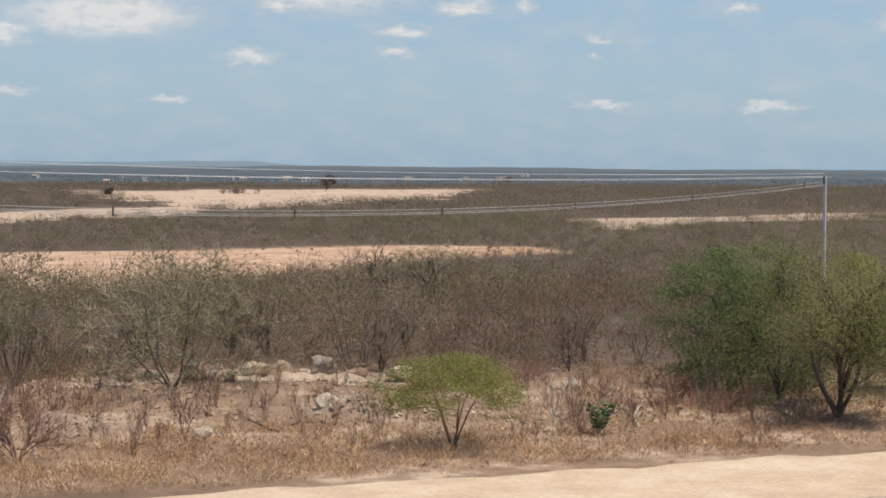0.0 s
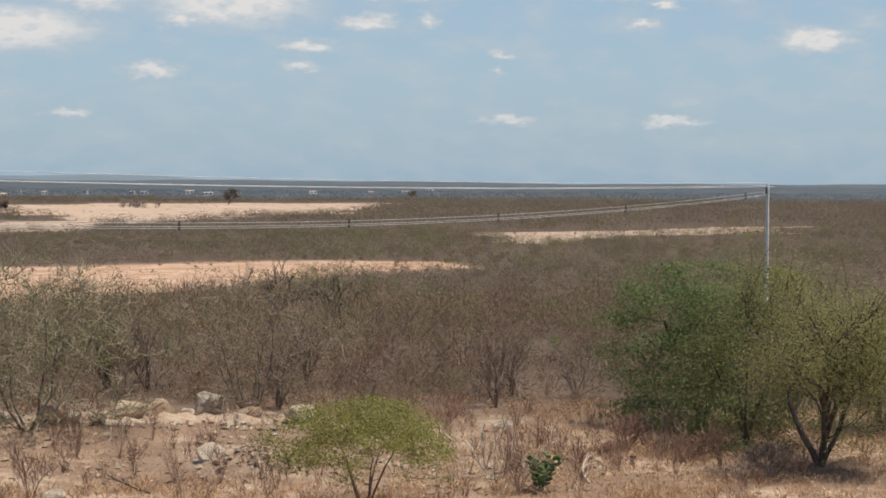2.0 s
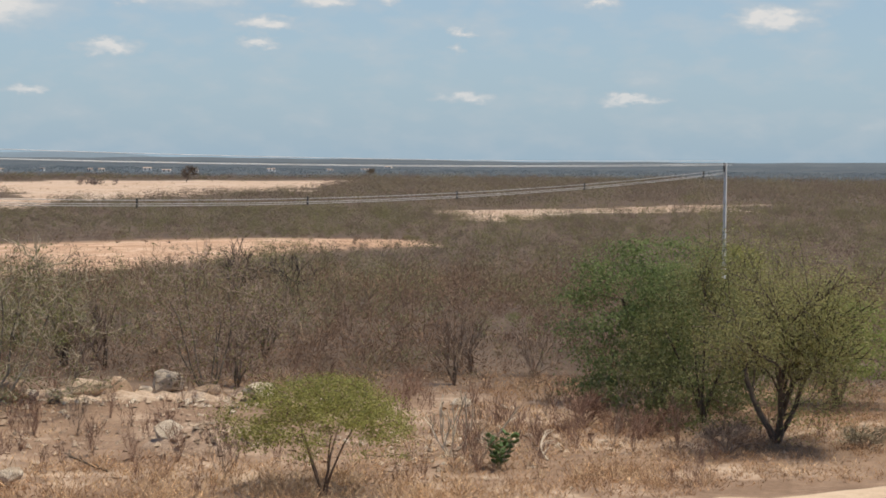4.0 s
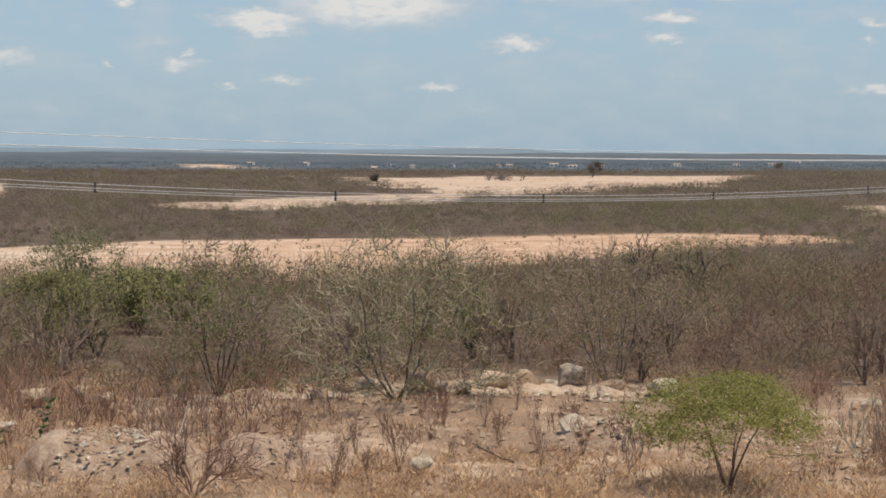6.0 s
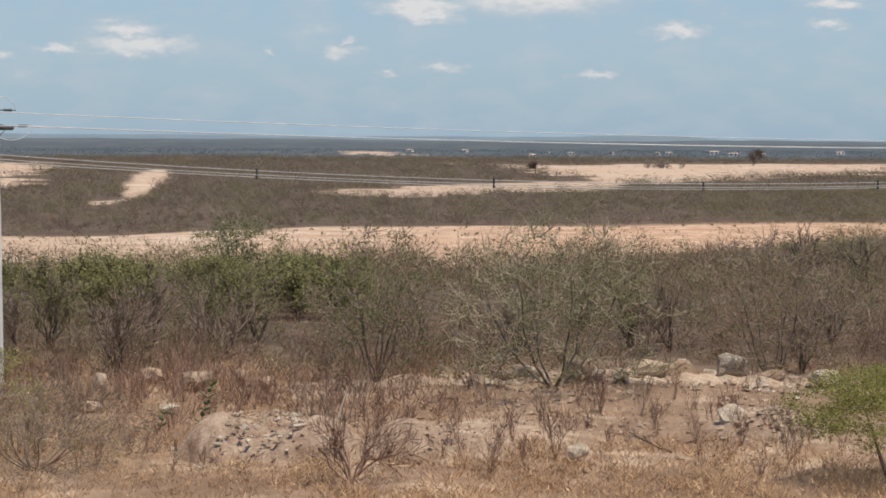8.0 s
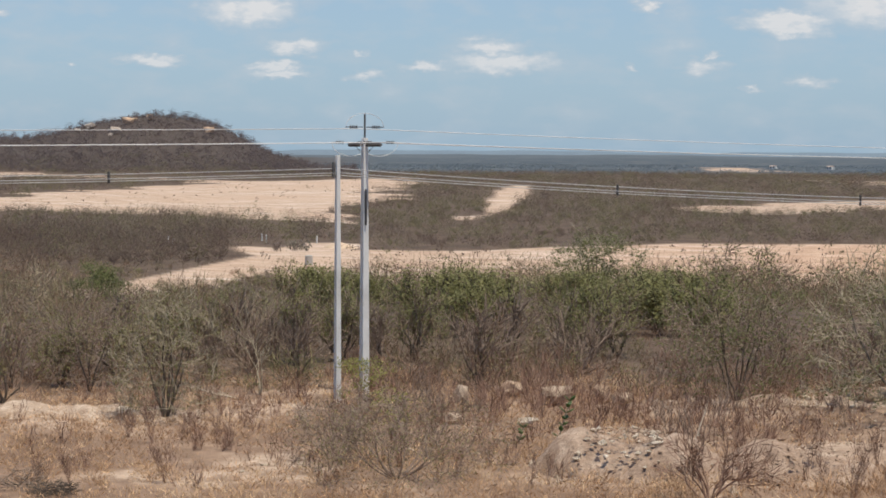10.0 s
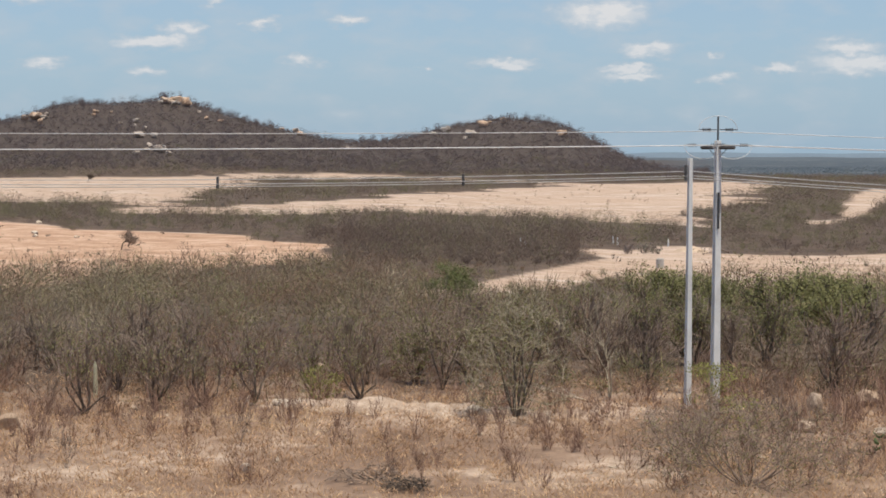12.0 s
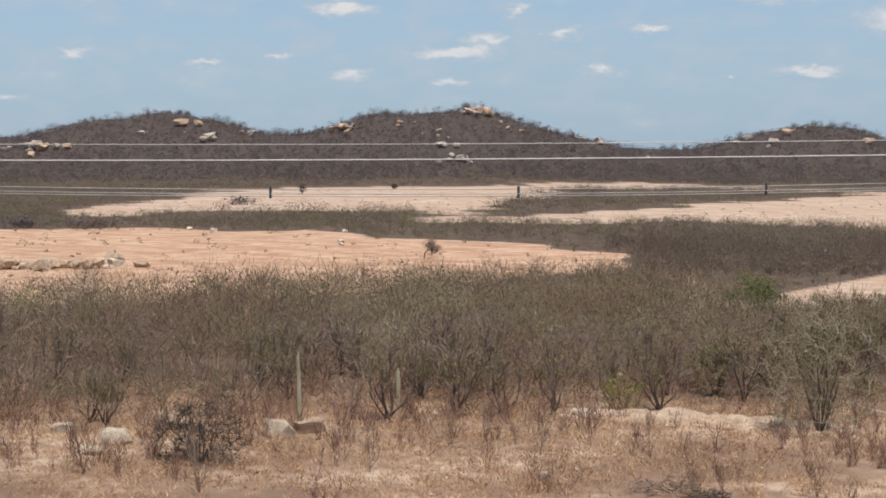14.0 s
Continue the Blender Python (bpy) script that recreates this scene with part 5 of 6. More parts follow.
def rubble_mound(x, y, rx, ry, h, seed, label, material=None, name="rubble_mound"):
    """A tipped heap of earth and broken stone."""
    n, m = 44, 28
    u, w = np.meshgrid(np.linspace(-1, 1, n), np.linspace(-1, 1, m), indexing="ij")
    q = np.hypot(u, w)
    px, py = x + u * rx, y + w * ry
    lump = np.array([[noise.fractal(Vector((a * 1.6 + seed, b * 1.6, 0)), 0.9, 2.1, 5) for b in r] for r, a in zip(py, px[:, 0])])
    top_ = h * np.clip(1 - q ** 2.2, 0, 1) * (1 + 0.35 * np.sin(px * 1.9 + seed)) + 0.13 * lump * (q < 1)
    pz = land(px, py) - 0.05 + np.where(q < 1, np.maximum(top_, -0.05), -0.1)
    v = np.stack([px, py, pz], -1).reshape(-1, 3)
    i, j = np.meshgrid(np.arange(n - 1), np.arange(m - 1), indexing="ij")
    f = np.stack([i * m + j, (i + 1) * m + j, (i + 1) * m + j + 1, i * m + j + 1], -1).reshape(-1, 4)
    ob = tagged(new(name, mesh_of(name, v, f, material or MAT_GRAVEL)), label, "mound")
    return lambda a, b: float(land(a, b)) + h * max(0.0, 1 - math.hypot((a - x) / rx, (b - y) / ry) ** 2.2)


MAT_GRAVEL = mottled("earthy_gravel", (0.25, 0.175, 0.125), (0.38, 0.28, 0.21), (0.54, 0.43, 0.34), 2.2, bump=0.8, dist=0.06, fine=7.0)
MAT_PALE = mottled("pale_stony_sand", (0.34, 0.25, 0.18), (0.48, 0.37, 0.28), (0.62, 0.51, 0.41), 2.0, bump=0.8, dist=0.05, fine=7.0)
MAT_DARKSTONE = mottled("dark_broken_stone", (0.17, 0.14, 0.11), (0.26, 0.215, 0.17), (0.36, 0.3, 0.245), 3.0, bump=0.6, dist=0.04)
rise_a = rubble_mound(-11.2, 40.9, 2.5, 1.7, 1.0, 1.0, "grey-brown heap of tipped earth and stones")
rise_b = rubble_mound(-7.6, 41.8, 2.2, 1.5, 0.65, 5.0, "low heap of tipped earth and stones")
rise_c = rubble_mound(0.3, 46.0, 1.7, 1.4, 0.4, 9.0, "low heap of earth below a stone slab")
for k in range(9):
    rubble_mound(-12.6 + 1.75 * k, 52.6 + 0.33 * k, 1.7, 0.9, (0.16, 0.24, 0.14, 0.2, 0.15, 0.22, 0.16, 0.2, 0.12)[k], 31.0 + 2 * k, "low stony bank of pushed-up earth along the scrub", MAT_PALE, "earth_bank")
for k in range(4):
    rubble_mound(-32.3 + 2.00 * k, 43.3 + 0.47 * k, 2.9, 1.3, (0.15, 0.22, 0.2, 0.14)[k], 11.0 + 3 * k, "low pale bank of bulldozed sand on the verge", MAT_PALE, "sand_bank")
stones("rubble", blob(-11.3, 40.4, 1.25, 0.75, 520), 0.07, MAT_GRAVEL, "grey crushed stone on a rubble mound", rise_a)
stones("rubble", blob(-7.8, 41.4, 1.2, 0.75, 450), 0.085, MAT_GRAVEL, "grey crushed stone on a low mound", rise_b)
stones("rubble", blob(0.3, 45.8, 0.8, 0.7, 300), 0.13, MAT_ROCKG, "grey stones spilled below a leaning slab", rise_c)
stones("rubble", blob(-3.5, 50.5, 6.0, 3.2, 900) + blob(7.5, 46.5, 2.2, 2.2, 380) + blob(-20, 47, 8, 3.5, 400) + blob(-33, 38, 4, 5, 240), 0.14, MAT_ROCKG, "pale loose stones scattered on the verge")
stones("rubble", blob(-4.0, 49.0, 7.0, 4.0, 160) + blob(7.5, 46.0, 2.4, 2.2, 90) + blob(6.1, 43.8, 0.9, 0.7, 110) + blob(-24, 42, 8, 4, 80) + blob(-11.2, 40.0, 1.8, 0.8, 30), 0.13, MAT_ROCK, "white loose stones scattered on the verge")
stones("rubble", blob(-4.0, 53.4, 5.5, 0.7, 420), 0.17, MAT_ROCK, "pale broken stones along an earth bank")
stones("rubble", blob(-3.0, 48.0, 7.5, 4.5, 1500) + blob(6.0, 45.5, 3.5, 2.5, 600) + blob(-14.0, 45.0, 5.0, 3.0, 500), 0.13, MAT_GRAVEL, "earth clods and pebbles on the stony verge")
stones("rubble", blob(-11.2, 40.4, 1.2, 0.7, 170), 0.13, MAT_ROCK, "broken pale stones on a rubble mound", rise_a)
stones("rubble", blob(-11.9, 40.9, 0.45, 0.35, 7), 0.09, MAT_DARKSTONE, "dark broken stones on a rubble mound", rise_a)
stones("rubble", blob(0.2, 45.7, 0.5, 0.35, 40), 0.13, MAT_DARKSTONE, "dark broken stones below a leaning slab", rise_c)

# ---- shrubs and weeds that stand out one by one ----


def copies(first, spots, scale=(0.75, 1.2), seed=3):
    """Copies of a plant at the given places, each turned and sized by chance."""
    g = random.Random(seed)
    for x, y in spots:
        s = g.uniform(*scale)
        m = Matrix.Translation(on_land(x, y, 0.04)) @ pose(0, 0, 0, 0, 0, g.uniform(0, 360))
        c = copy_thing(first, m)
        c.scale = (s * g.uniform(0.85, 1.15), s * g.uniform(0.85, 1.15), s)


def spots_in(r0, r1, a0, a1, n, seed):
    g = random.Random(seed)
    out = []
    while len(out) < n:
        r, a = math.sqrt(g.uniform(r0 * r0, r1 * r1)), g.uniform(a0, a1)
        x, y = plot(a, r)
        if all((x - p) ** 2 + (y - q) ** 2 > 0.8 for p, q in out) and float(clearing(np.array([x]), np.array([y]))[0]) < -1:
            out.append((x, y))
    return out


SHRUB = "shrubs along the front of the scrub"
p = spots_in(57, 68, -58, 12, 44, 1)
first = tree("shrub", 41, 2.6, 2.6, "leafless grey-brown thorn shrub with thin twigs", "shrub", 5, (3, 4, 3), 0.6, 0.2, 0.04, MAT_BARKD, MAT_BRUSH, where=p[0], group=SHRUB, thin=0.010)
copies(first, p[1:22], seed=4)
first = tree("shrub", 42, 2.3, 2.8, "leafless red-brown thorn shrub with fanning stems", "shrub", 7, (3, 3, 3), 0.75, 0.15, 0.035, MAT_BRUSH, MAT_BRUSH, where=p[22], group=SHRUB, thin=0.010)
copies(first, p[23:], seed=5)
p = spots_in(58, 72, -34, -4, 18, 2)
first = tree("shrub", 43, 2.7, 3.0, "half-leafy olive thorn shrub with dark stems", "shrub", 6, (3, 4, 3), 0.65, 0.18, 0.045, MAT_BARKD, MAT_BRUSH, MAT_OLIVE, 5, 0.075, 0.12, 0.2, where=p[0], group=SHRUB, thin=0.010)
copies(first, p[1:], seed=6)
p = spots_in(52, 64, -59, -34, 20, 8)
first = tree("shrub", 44, 2.5, 2.6, "half-bare olive-grey thorn shrub with thin stems", "shrub", 6, (3, 3, 3), 0.6, 0.2, 0.04, MAT_BARKD, MAT_BRUSH, MAT_OLIVE, 2, 0.07, 0.12, 0.4, where=p[0], group=SHRUB, thin=0.010)
copies(first, p[1:], seed=9)
p = spots_in(74, 110, -26, -12, 20, 12)
first = tree("shrub", 45, 2.6, 3.2, "leafy green shrub growing in dry scrub", "shrub", 5, (3, 4, 4), 0.7, 0.15, 0.045, MAT_BARKD, MAT_BARKD, MAT_OLIVE, 6, 0.15, 0.18, 0.1, where=p[0], group="green shrubs in the scrub", thin=0.012)
copies(first, p[1:], (0.8, 1.15), seed=13)

WEED = "tall dry weeds on the verge"
p = [(-5.8, 39.3), (-3.5, 43.1), (-1.5, 44.2), (-5.2, 40.4), (-8.6, 44.0), (-10.0, 47.0), (-2.5, 45.2), (-3.1, 43.8), (-4.6, 41.4), (-7.2, 42.2), (11.0, 44.6), (12.4, 45.5), (-29.0, 41.0), (-31.5, 37.0), (-34.0, 34.2)]
p += spots_in(41, 54, -56, 14, 46, 21)
first = tree("dry_weed", 51, 1.3, 0.75, "tall leafless red-brown dry weed", "weed", 11, (2, 3), 0.22, 0.6, 0.007, MAT_RED, MAT_RED, where=p[0], group=WEED, thin=0.0045)
copies(first, p[1:40], (0.5, 1.3), seed=14)
first = tree("dry_weed", 52, 1.4, 1.0, "tall leafless grey-brown dry weed", "weed", 11, (2, 3), 0.28, 0.5, 0.007, MAT_BRUSH, MAT_BRUSH, where=p[40], group=WEED, thin=0.0045)
copies(first, p[41:], (0.5, 1.2), seed=15)

# single plants on the verge
tree("dry_bush", 61, 1.9, 2.9, "leafless red-brown bush fanning from the ground", "bush", 9, (3, 4, 3), 0.9, 0.06, 0.028, MAT_RED, MAT_RED, where=(-8.6, 37.8), thin=0.008)
leafy_tree("dry_bush", 62, 1.9, 5.6, "wide tangled grey twiggy bush in dry grass", (-15.9, 38.0), 14, 380, 12, 0.3, 0.042, MAT_OLIVE, MAT_BRUSH, 0.18, 0.7, 0.25, 0.022, 0.8, 0.007, MAT_BRUSH, 4, 0.4, "bush", 0.35)
leafy_tree("dry_bush", 63, 1.4, 2.8, "tangled grey twiggy bush in dry grass", (-18.2, 39.6), 9, 120, 3, 0.28, 0.04, MAT_OLIVE, MAT_BRUSH, 0.15, 0.7, 0.25, 0.02, 0.8, 0.007, MAT_BRUSH, 4, 0.35, "bush", 0.35)
leafy_tree("dry_bush", 64, 1.5, 2.3, "low dark bushy shrub with dense twigs", (-34.8, 29.8), 12, 150, 8, 0.25, 0.045, MAT_BRUSH, MAT_BARKD, 0.1, 0.7, 0.25, 0.018, 0.85, 0.0085, MAT_BARKD, 6, 0.35, "bush", 0.3)
tree("dry_bush", 65, 1.1, 2.0, "dense rust-brown dry bush beside the road", "bush", 9, (4, 4, 3), 1.0, 0.05, 0.02, MAT_RED, MAT_RED, where=(12.2, 47.6), thin=0.008)
tree("dry_bush", 66, 1.0, 2.2, "low grey dry bush beside the road", "bush", 9, (4, 4, 3), 1.0, 0.05, 0.02, MAT_BRUSH, MAT_BRUSH, where=(13.4, 44.4), thin=0.008)
tree("dry_bush", 69, 1.2, 2.1, "dense rust-brown dry bush beside the road", "bush", 10, (4, 4, 3), 1.0, 0.05, 0.02, MAT_RED, MAT_RED, where=(10.8, 49.4), thin=0.008)
tree("dry_bush", 70, 0.9, 1.7, "pale straw-brown dry bush beside the road", "bush", 10, (4, 4, 3), 1.0, 0.05, 0.02, MAT_BRUSH, MAT_LIMB, where=(17.3, 45.2), thin=0.008)
leafy_tree("shrub", 71, 1.7, 1.6, "yellow-green leafy shrub at the foot of a pole", (-21.0, 47.6), 4, 40, 26, 0.25, 0.07, MAT_LIME, MAT_BRUSH, 0.2, 0.4, 0.2, 0.02, 0.7, 0.006)
leafy_tree("shrub", 72, 1.3, 1.2, "low yellow-green shrub half hidden in dry weeds", (-18.6, 44.0), 4, 30, 24, 0.2, 0.06, MAT_LIME, MAT_BRUSH, 0.2, 0.4, 0.2, 0.02, 0.7, 0.006)
leafy_tree("shrub", 73, 2.6, 2.9, "deep green uneven shrub in dry scrub", (-52.5, 83.5), 4, 26, 120, 0.55, 0.13, MAT_OLIVEG, MAT_BARKD, 0.15, 0.6, 0.2, 0.04, 0.7)
leafy_tree("shrub", 74, 1.1, 1.2, "tuft of bright green grassy leaves in dry scrub", (-32.4, 44.4), 6, 26, 30, 0.2, 0.07, MAT_LIME, MAT_LIME, 0.1, 0.3, 0.2, 0.012, 0.8, 0.006)
leafy_tree("shrub", 75, 4.6, 5.2, "tall spiky green shrub rising above the scrub", (-29.6, 100.0), 10, 130, 26, 0.5, 0.13, MAT_OLIVEG, MAT_BARKD, 0.25, 0.55, 0.3, 0.05, 0.7, 0.014, MAT_LIMB, 3, 0.8, "shrub", 0.12)
leafy_tree("leafy_tree", 76, 4.2, 5.0, "yellow-green tree rising from far brown scrub", (49.0, 160.0), 3, 70, 40, 0.8, 0.2, MAT_LIME, MAT_BARKD, 0.2, 0.5, 0.2, 0.08, 0.6)


def big_leaf(bm, base, tip, width, up):
    """One thick oval leaf."""
    base, tip = Vector(base), Vector(tip)
    d = tip - base
    side = d.cross(up).normalized() * width / 2
    nor = side.cross(d).normalized() * 0.012
    mid = [base + d * k + side * w * s for s in (1, -1) for k, w in ((0.3, 0.85), (0.65, 0.95))]
    rim = [base, mid[0], mid[1], tip, mid[3], mid[2]]
    a = [bm.verts.new(v + nor) for v in rim]
    b = [bm.verts.new(v - nor) for v in rim]
    bm.faces.new(a)
    bm.faces.new(b[::-1])
    for i in range(6):
        bm.faces.new((a[i], b[i], b[(i + 1) % 6], a[(i + 1) % 6]))


def milkweed(x, y, height, stems, seed, label):
    """Stiff stems with pairs of large thick leaves, each leaf a part."""
    g = random.Random(seed)
    ob = tagged(new("milkweed"), label, "plant", "milkweed plants")
    ob.location = on_land(x, y, 0.03)
    for s in range(stems):
        a = 6.283 * s / stems + g.uniform(-0.3, 0.3)
        lean = 0.28 if stems == 1 else g.uniform(0.25, 0.55)
        top_ = Vector((math.cos(a) * lean * height, math.sin(a) * lean * height, height * g.uniform(0.75, 1.0)))
        bm = bmesh.new()
        rod(bm, (0, 0, 0), top_, 0.022, 6, 0.01)
        stem = part("stem", bm, MAT_LIMB, ob)
        n = max(4, int(height * 8)) if stems > 1 else max(3, int(height * 6))
        for i in range(n):
            t = 0.25 + 0.75 * i / (n - 1)
            for k in (0, 1):
                b = i * 1.57 + k * 3.14 + g.uniform(-0.7, 0.7)
                out = Vector((math.cos(b), math.sin(b), g.uniform(0.5, 1.0))).normalized()
                bm = bmesh.new()
                big_leaf(bm, top_ * t, top_ * t + out * g.uniform(0.12, 0.25), g.uniform(0.09, 0.14), Vector((0.1, 0.2, 1)))
                part("leaf", bm, MAT_WAXY, stem)
    return ob


MAT_WAXY = plant_material("waxy_green_leaves", [(0.0, (0.05, 0.088, 0.03)), (0.5, (0.085, 0.14, 0.05)), (1.0, (0.16, 0.22, 0.1))])
milkweed(7.2, 42.6, 0.85, 7, 1, "low milkweed plant with thick dark green leaves")
milkweed(-13.9, 43.6, 1.25, 1, 2, "tall thin milkweed sapling with thick green leaves")
milkweed(-15.0, 43.9, 0.5, 1, 3, "small milkweed seedling with thick green leaves")


def dead_limb(x, y, seed, length, height, label, mat, thin=0.012):
    """A broken, leafless, forked bough, leaning or lying."""
    g = random.Random(seed)
    ob = tagged(new("dead_branch"), label, "branch")
    ob.matrix_world = Matrix.Translation(on_land(x, y, 0.02)) @ pose(0, 0, 0, 0, 0, g.uniform(0, 360))
    q = np.linspace(0, 1, 7)[:, None] * np.array([[length, 0.0, height]]) + np.array([[0, g.gauss(0, 0.05), 0.03]])
    q[:, 1] += 0.08 * length * np.sin(np.linspace(0, 4, 7))
    mesh_part("bough", mesh_of("bough", *tube(q, np.linspace(0.035, thin, 7), 6), mat, True), ob)
    for k in range(5):
        a = q[1 + k]
        d = np.array([g.uniform(0.2, 0.6), g.choice((-1, 1)) * g.uniform(0.3, 0.7), g.uniform(0.1, 0.5)]) * length * 0.4
        mesh_part("twig", mesh_of("twig", *tube(np.stack([a, a + d * 0.5 + 0.03, a + d]), [0.02, 0.014, thin * 0.7], 5), mat, True), ob)


MAT_BLEACH = mottled("bleached_dead_wood", (0.4, 0.33, 0.25), (0.56, 0.48, 0.38), (0.68, 0.6, 0.49), 4.0, bump=0.3)
dead_limb(-10.0, 41.8, 1, 0.5, 1.5, "thin bleached dead stick standing in rubble", MAT_BLEACH)
dead_limb(7.0, 43.8, 2, 0.9, 1.3, "bleached dead branch leaning over stones", MAT_BLEACH)
dead_limb(6.6, 44.4, 3, -0.4, 1.5, "bleached dead branch standing on the verge", MAT_BLEACH)
tree("dead_branch", 91, 1.7, 1.7, "bleached dead branches standing beside a milkweed", "branch", 4, (3, 3), 0.8, 0.2, 0.022, MAT_BLEACH, MAT_BLEACH, where=(6.2, 44.0), thin=0.015)
dead_limb(8.6, 43.4, 4, 1.4, 0.5, "bleached fallen branch beside a milkweed", MAT_BLEACH)
dead_limb(-25.6, 48.6, 5, 1.8, 0.5, "bleached fallen branch beside the poles", MAT_BLEACH)
tree("dead_branch", 92, 2.9, 2.4, "pale dead branching trunk standing among dry shrubs", "branch", 2, (3, 3, 2), 0.9, 0.05, 0.038, MAT_LIMB, MAT_LIMB, where=(-25.2, 49.4), thin=0.011)
tree("brushwood", 67, 0.5, 2.3, "low heap of dark cut twigs in dry grass", "brushwood", 9, (3, 4, 3), 1.6, -0.1, 0.02, MAT_BARKD, MAT_BRUSH, where=(-23.4, 34.0), thin=0.006)
tree("brushwood", 68, 0.4, 1.8, "low heap of dark cut twigs in dry grass", "brushwood", 8, (3, 4, 3), 1.6, -0.1, 0.02, MAT_BARKD, MAT_BARKD, where=(-21.9, 33.4), thin=0.006)
dead_limb(-2.0, 43.0, 9, 1.1, 0.4, "dark fallen branch beside dry weeds", MAT_BARKD)


def cactus(x, y, height, r, label, seed):
    """A ribbed column."""
    bm = bmesh.new()
    n, rings = 16, 9
    loops = []
    for i in range(rings):
        t = i / (rings - 1)
        rad = r * (1.0 - 0.25 * t) * (math.sqrt(max(0.0, 1 - max(0.0, (t - 0.85) / 0.15) ** 2)) + 0.02)
        loops.append([bm.verts.new((rad * (1 if k % 2 else 0.72) * math.cos(6.2832 * k / n), rad * (1 if k % 2 else 0.72) * math.sin(6.2832 * k / n), height * t)) for k in range(n)])
    for a, b in zip(loops, loops[1:]):
        for k in range(n):
            bm.faces.new((a[k], a[(k + 1) % n], b[(k + 1) % n], b[k]))
    bm.faces.new(loops[-1])
    ob = part("cactus", bm, MAT_CACTUS)
    ob.matrix_world = Matrix.Translation(on_land(x, y, 0.05)) @ pose(0, 0, 0, 2, -1, 30 * seed)
    tagged(ob, label, "cactus")


MAT_CACTUS = mottled("grey_green_cactus", (0.34, 0.33, 0.22), (0.46, 0.44, 0.31), (0.56, 0.53, 0.4), 2.0, bump=0.3)
cactus(-38.3, 36.6, 2.1, 0.06, "pale grey-green columnar cactus among dry shrubs", 1)
cactus(-38.3, 40.8, 1.2, 0.07, "pale yellow-green columnar cactus among dry shrubs", 2)

# ---- out on the cleared land ----


def lone_tree(x, y, height, spread, seed, label, leaf=None):
    tree("lone_tree", seed, height, spread, label, "tree", 1, (5, 4, 4), 0.9, 0.1, height * 0.035, MAT_BARKD, MAT_BARKD, leaf or MAT_HILLLEAF, 18, 0.05 * height, height * 0.075, 0.3, (x, y), thin=height * 0.008)


MAT_HILLLEAF = plant_material("dull_dark_leaves", [(0.0, (0.09, 0.07, 0.055)), (0.5, (0.13, 0.1, 0.08)), (1.0, (0.18, 0.145, 0.115))], soft=0.3)
lone_tree(-4.0, 800, 7.2, 9.0, 81, "dark lone tree standing on a bare field")
lone_tree(99.0, 1030, 6.0, 6.0, 82, "small dark lone tree at the edge of a field")
lone_tree(-462.6, 443.7, 4.0, 2.6, 83, "small dark lone tree on a bare field")
lone_tree(-498.8, 527.5, 3.6, 3.4, 84, "small dark lone tree on a bare field")
lone_tree(-72.0, 585.0, 4.5, 4.2, 85, "thin half-bare tree on a bare field")
lone_tree(-153.9, 168.6, 2.6, 3.4, 86, "dry brown bush at the edge of the orange field", MAT_BRUSH)


def thicket(x, y, w, h, n, label):
    g = np.random.default_rng(int(abs(x) + abs(y)))
    xx, yy = x + g.normal(0, w * 0.3, n), y + g.normal(0, w * 0.3, n)
    ob = stuff("thicket", [leaf_mass(xx, yy, np.full(n, h), np.full(n, h * 1.4), 30, 0.28 * h, 0.0), twig_mass(xx, yy, np.full(n, h), np.full(n, h), 20, 0.03 * h)], MAT_HILL, label, "scrub")


thicket(-37.5, 725, 12, 2.8, 9, "dark thicket standing on a bare field")
thicket(-375, 336, 9, 2.6, 7, "dark thicket at the edge of a bare field")
thicket(-97.5, 200, 5, 1.4, 8, "dark heap of brushwood beside a dirt track")
thicket(-266, 201, 9, 2.4, 14, "dark heaps of cut brushwood beside the orange field")
thicket(-275, 193, 8, 2.0, 12, "dark heaps of cut brushwood beside the orange field")


def water_tank(x, y):
    ob = tagged(new("water_tank"), "small grey cylindrical water tank on the bare field", "tank")
    ob.location = on_land(x, y, 0.05)
    bm = bmesh.new()
    rod(bm, (0, 0, 0), (0, 0, 1.0), 0.42, 20, 0.4)
    part("tank_body", bm, MAT_TANK, ob)
    bm = bmesh.new()
    rod(bm, (0, 0, 1.0), (0, 0, 1.1), 0.43, 20, 0.24)
    part("lid", bm, MAT_TANK, ob)


MAT_TANK = mottled("weathered_grey_plastic", (0.36, 0.34, 0.31), (0.43, 0.41, 0.38), (0.5, 0.48, 0.45), 1.0, rough=0.6, bump=0.05)
water_tank(-82.2, 172.3)



def sand_pile(x, y, r, h):
    n, m = 24, 8
    a, q = np.meshgrid(np.linspace(0, 2 * np.pi, n, False), np.linspace(0.02, 1, m), indexing="ij")
    k = r * q * (1 + 0.15 * np.sin(3 * a) + 0.08 * np.sin(7 * a))
    px, py = x + k * np.cos(a), y + k * np.sin(a) * 0.7
    v = np.stack([px, py, land(px, py) + h * (1 - q) ** 0.8 - 0.03], -1).reshape(-1, 3)
    i, j = np.meshgrid(np.arange(n), np.arange(m - 1), indexing="ij")
    w = (i + 1) % n
    f = np.stack([i * m + j, i * m + j + 1, w * m + j + 1, w * m + j], -1).reshape(-1, 4)
    tagged(new("sand_pile", mesh_of("sand_pile", v, f, MAT_ROAD, True)), "pale tipped sand pile beside a dirt track", "sand pile")


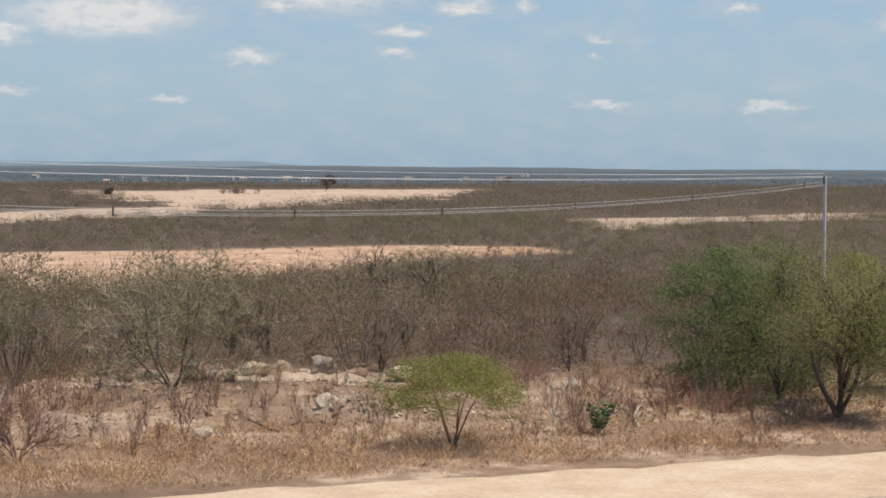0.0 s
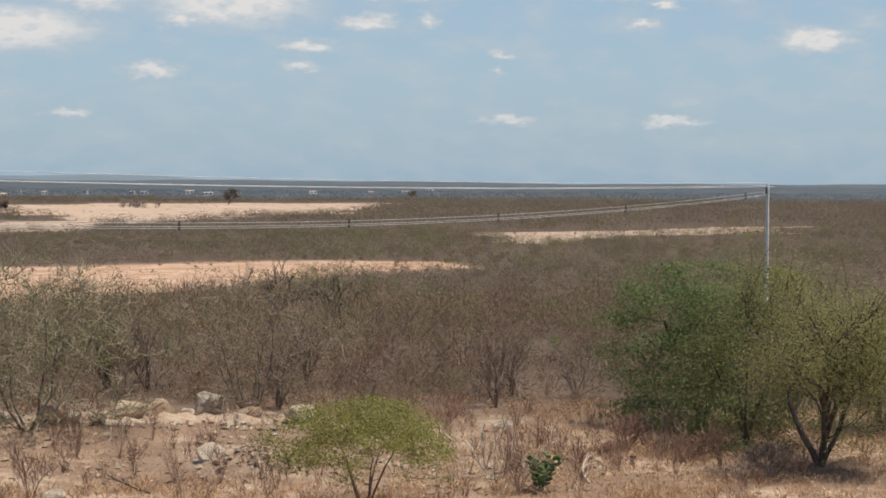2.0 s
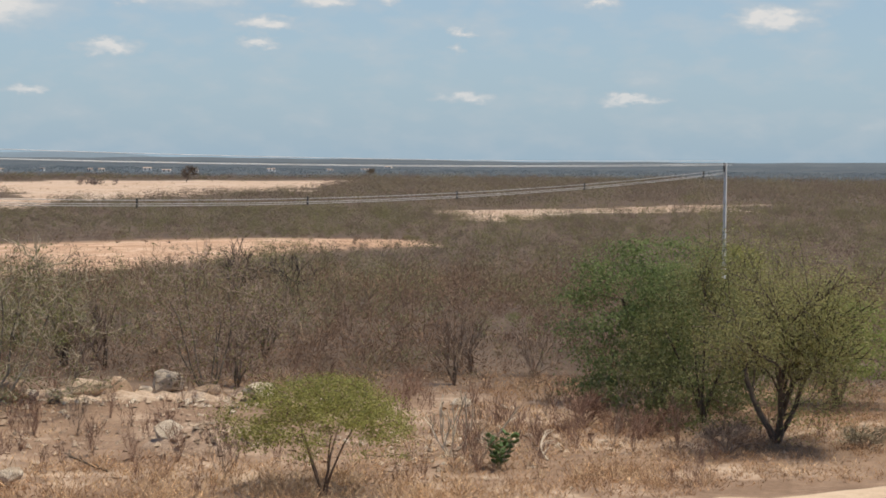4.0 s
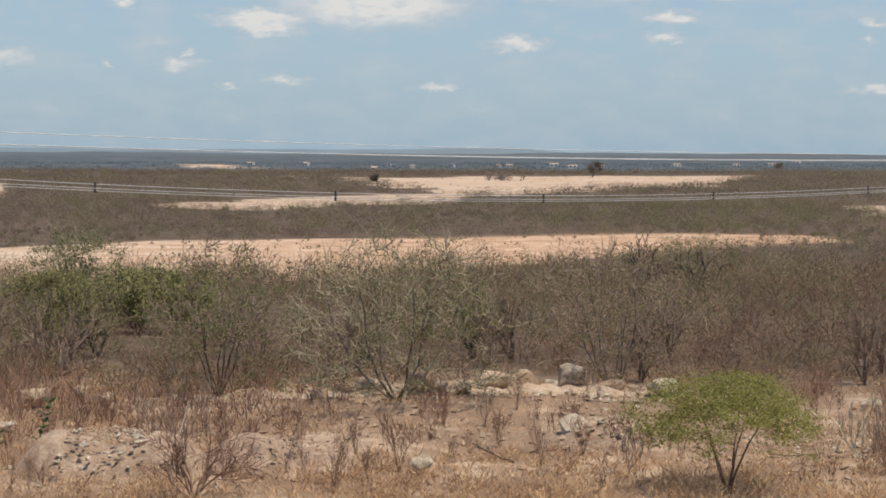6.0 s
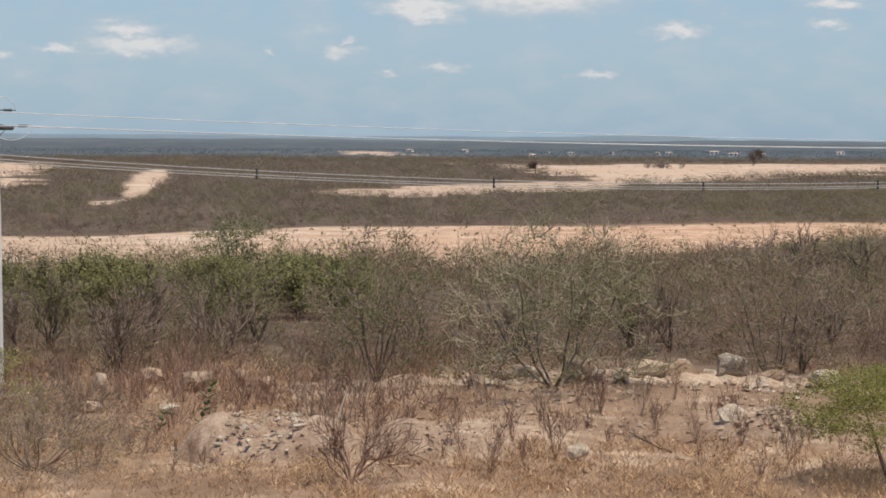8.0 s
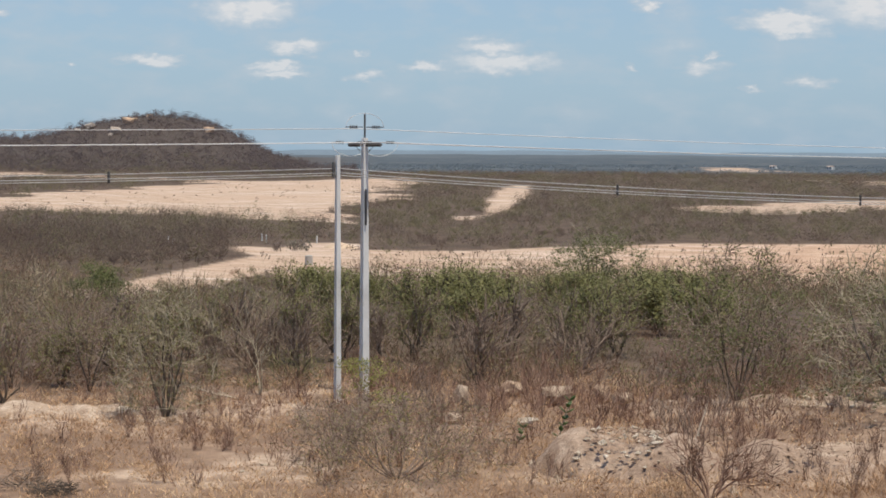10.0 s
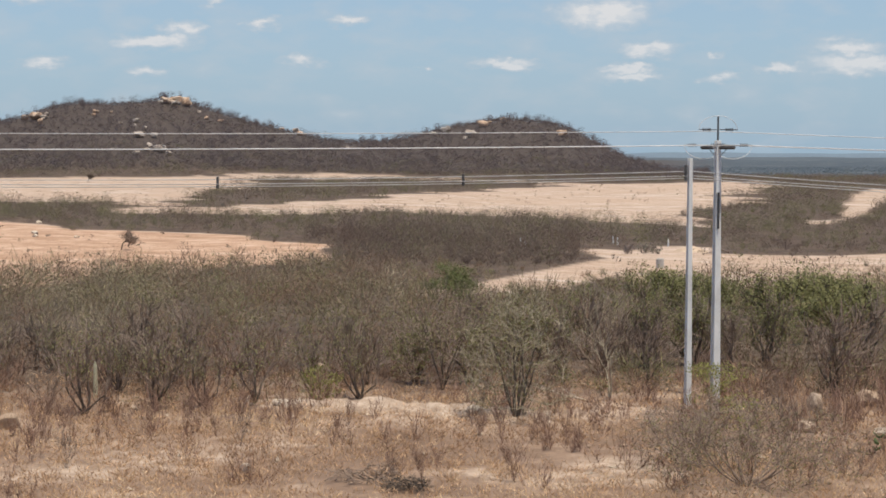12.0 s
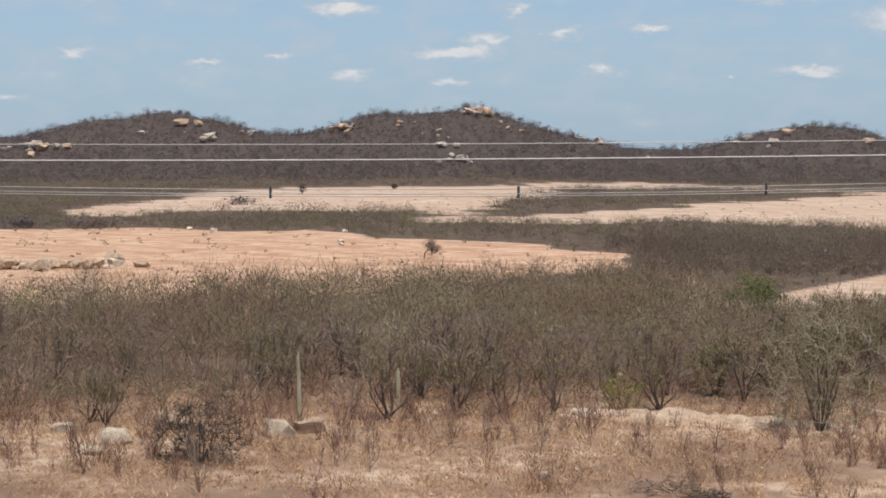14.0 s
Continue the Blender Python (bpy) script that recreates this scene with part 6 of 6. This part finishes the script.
def marker_post(x, y, h):
    bm = bmesh.new()
    box(bm, -0.09, 0.09, -0.09, 0.09, -0.3, h, 0.85, 0.85)
    bmesh.ops.bevel(bm, geom=bm.edges[:], offset=0.015, segments=1, affect="EDGES")
    ob = part("marker_post", bm, MAT_CONC)
    ob.location = on_land(x, y)
    tagged(ob, "short pale post standing beside a dirt track", "post", "posts beside the track")


sand_pile(-96.0, 210.0, 2.2, 0.9)
for x, y in ((-110.5, 218.4), (-104.1, 220.7), (-112.5, 221.0), (-117.8, 205.0), (-114.2, 200.0)):
    marker_post(x, y, 1.0)

HEAP = "boulders heaped on the orange field"
g = random.Random(31)
for i in range(52):
    u = g.uniform(-1, 1)
    x, y = -172 + 8 * u + g.gauss(0, 2.0), 124 + 5.0 * u + g.gauss(0, 2.4)
    s = g.uniform(0.7, 2.2)
    boulder("boulder", x, y, s * 1.3, s, s * 0.8, 200 + i, (MAT_ROCKG, MAT_ROCK, MAT_ROCKO)[i % 3], ("grey boulder heaped on the orange field", "pale boulder heaped on the orange field", "brown boulder heaped on the orange field")[i % 3], group=HEAP, lift=0.35 if i % 4 == 0 else 0.0)
for i, (x, y, s) in enumerate(((-238, 207, 1.3), (-250, 212, 1.1), (-212, 213, 1.0), (-190, 190, 0.9), (-183, 183, 0.8), (-178, 186, 0.7), (-206, 196, 0.7))):
    boulder("boulder", x, y, s * 1.3, s, s * 0.8, 260 + i, MAT_ROCK, "pale boulder lying on the orange field", group="boulders on the orange field")

# granite outcrops on the hills
OUT = "granite outcrops on the hills"
for i, (x, y, s, m) in enumerate(((-724, 842, 11, 1), (-729, 838, 8, 1), (-719, 836, 7, 0), (-768.6, 770.1, 11, 1), (-762, 770, 6, 0), (-672, 893, 8, 1), (-629.9, 719.2, 9, 0), (-624, 716, 6, 0), (-632, 712, 5, 0), (-666, 744, 8, 0),
                                   (-583.5, 924, 8, 0), (-563.8, 934, 9, 1), (-512.9, 942, 8, 1), (-547.6, 894, 9, 0), (-844.4, 605.4, 12, 0), (-838, 604, 10, 1), (-850, 606, 9, 0), (-856, 604, 8, 0), (-842, 609, 7, 1), (-830.8, 698, 11, 1), (-784.6, 679.6, 10, 0), (-805.1, 730.4, 7, 0),
                                   (-700, 780, 5, 0), (-610, 860, 4, 0), (-740, 790, 5, 1), (-690, 830, 5, 1), (-820, 660, 6, 0))):
    boulder("outcrop", x, y, s * 0.95, s * 0.7, s * 0.5, 300 + i, (MAT_ROCKH, MAT_ROCKHO)[m], ("pale granite outcrop on a wooded hill", "orange-stained granite outcrop on a wooded hill")[m], group=OUT, lift=0.4 + 0.06 * s, category="outcrop")
    for k in range(2):
        q = g.uniform(0.3, 0.55) * s
        boulder("outcrop", x + g.gauss(0, 9), y + g.gauss(0, 9), q * 1.3, q, q * 0.8, 400 + 2 * i + k, (MAT_ROCKH, MAT_ROCKHO)[m], ("small pale granite outcrop on a wooded hill", "small orange-stained granite outcrop on a wooded hill")[m], group=OUT, lift=0.9, category="outcrop")


def house(x, y, w, d, h, turn, label):
    ob = tagged(new("house"), label, "house", "far village houses")
    ob.matrix_world = Matrix.Translation(on_land(x, y)) @ pose(0, 0, 0, 0, 0, turn)
    bm = bmesh.new()
    box(bm, -w / 2, w / 2, -d / 2, d / 2, -1, h)
    part("wall", bm, MAT_WHITE, ob)
    bm = bmesh.new()
    e = 0.12
    a = [bm.verts.new(v) for v in ((-w / 2 - e, -d / 2 - e, h), (w / 2 + e, -d / 2 - e, h), (w / 2 + e, d / 2 + e, h), (-w / 2 - e, d / 2 + e, h))]
    r = [bm.verts.new(v) for v in ((-w / 2 - e, 0, h + d * 0.16), (w / 2 + e, 0, h + d * 0.16))]
    bm.faces.new((a[0], a[1], r[1], r[0]))
    bm.faces.new((a[2], a[3], r[0], r[1]))
    bm.faces.new((a[1], a[2], r[1]))
    bm.faces.new((a[3], a[0], r[0]))
    bm.faces.new(a[::-1])
    part("roof", bm, MAT_TILE, ob)
    for k in (-0.25, 0.25):
        bm = bmesh.new()
        box(bm, k * w - 0.5, k * w + 0.5, -d / 2 - 0.06, -d / 2 + 0.02, 0.9, 2.1)
        part("window", bm, MAT_IRON, ob)


g = random.Random(8)
for x, y in ((-59, 1153), (-37, 1267), (-92, 1216), (-120, 1128), (118, 1384), (190, 1775), (-145, 1030), (-75, 1240), (-20, 1310), (10, 1330), (-150, 1250), (-210, 1350), (60, 1420), (140, 1500), (-260, 1400)):
    house(x + g.uniform(-18, 18), y + g.uniform(-70, 70), g.uniform(2.5, 8), g.uniform(3, 4.5), g.uniform(1.6, 2.4), g.uniform(-40, 40), "small white house with a clay roof on the far plain")
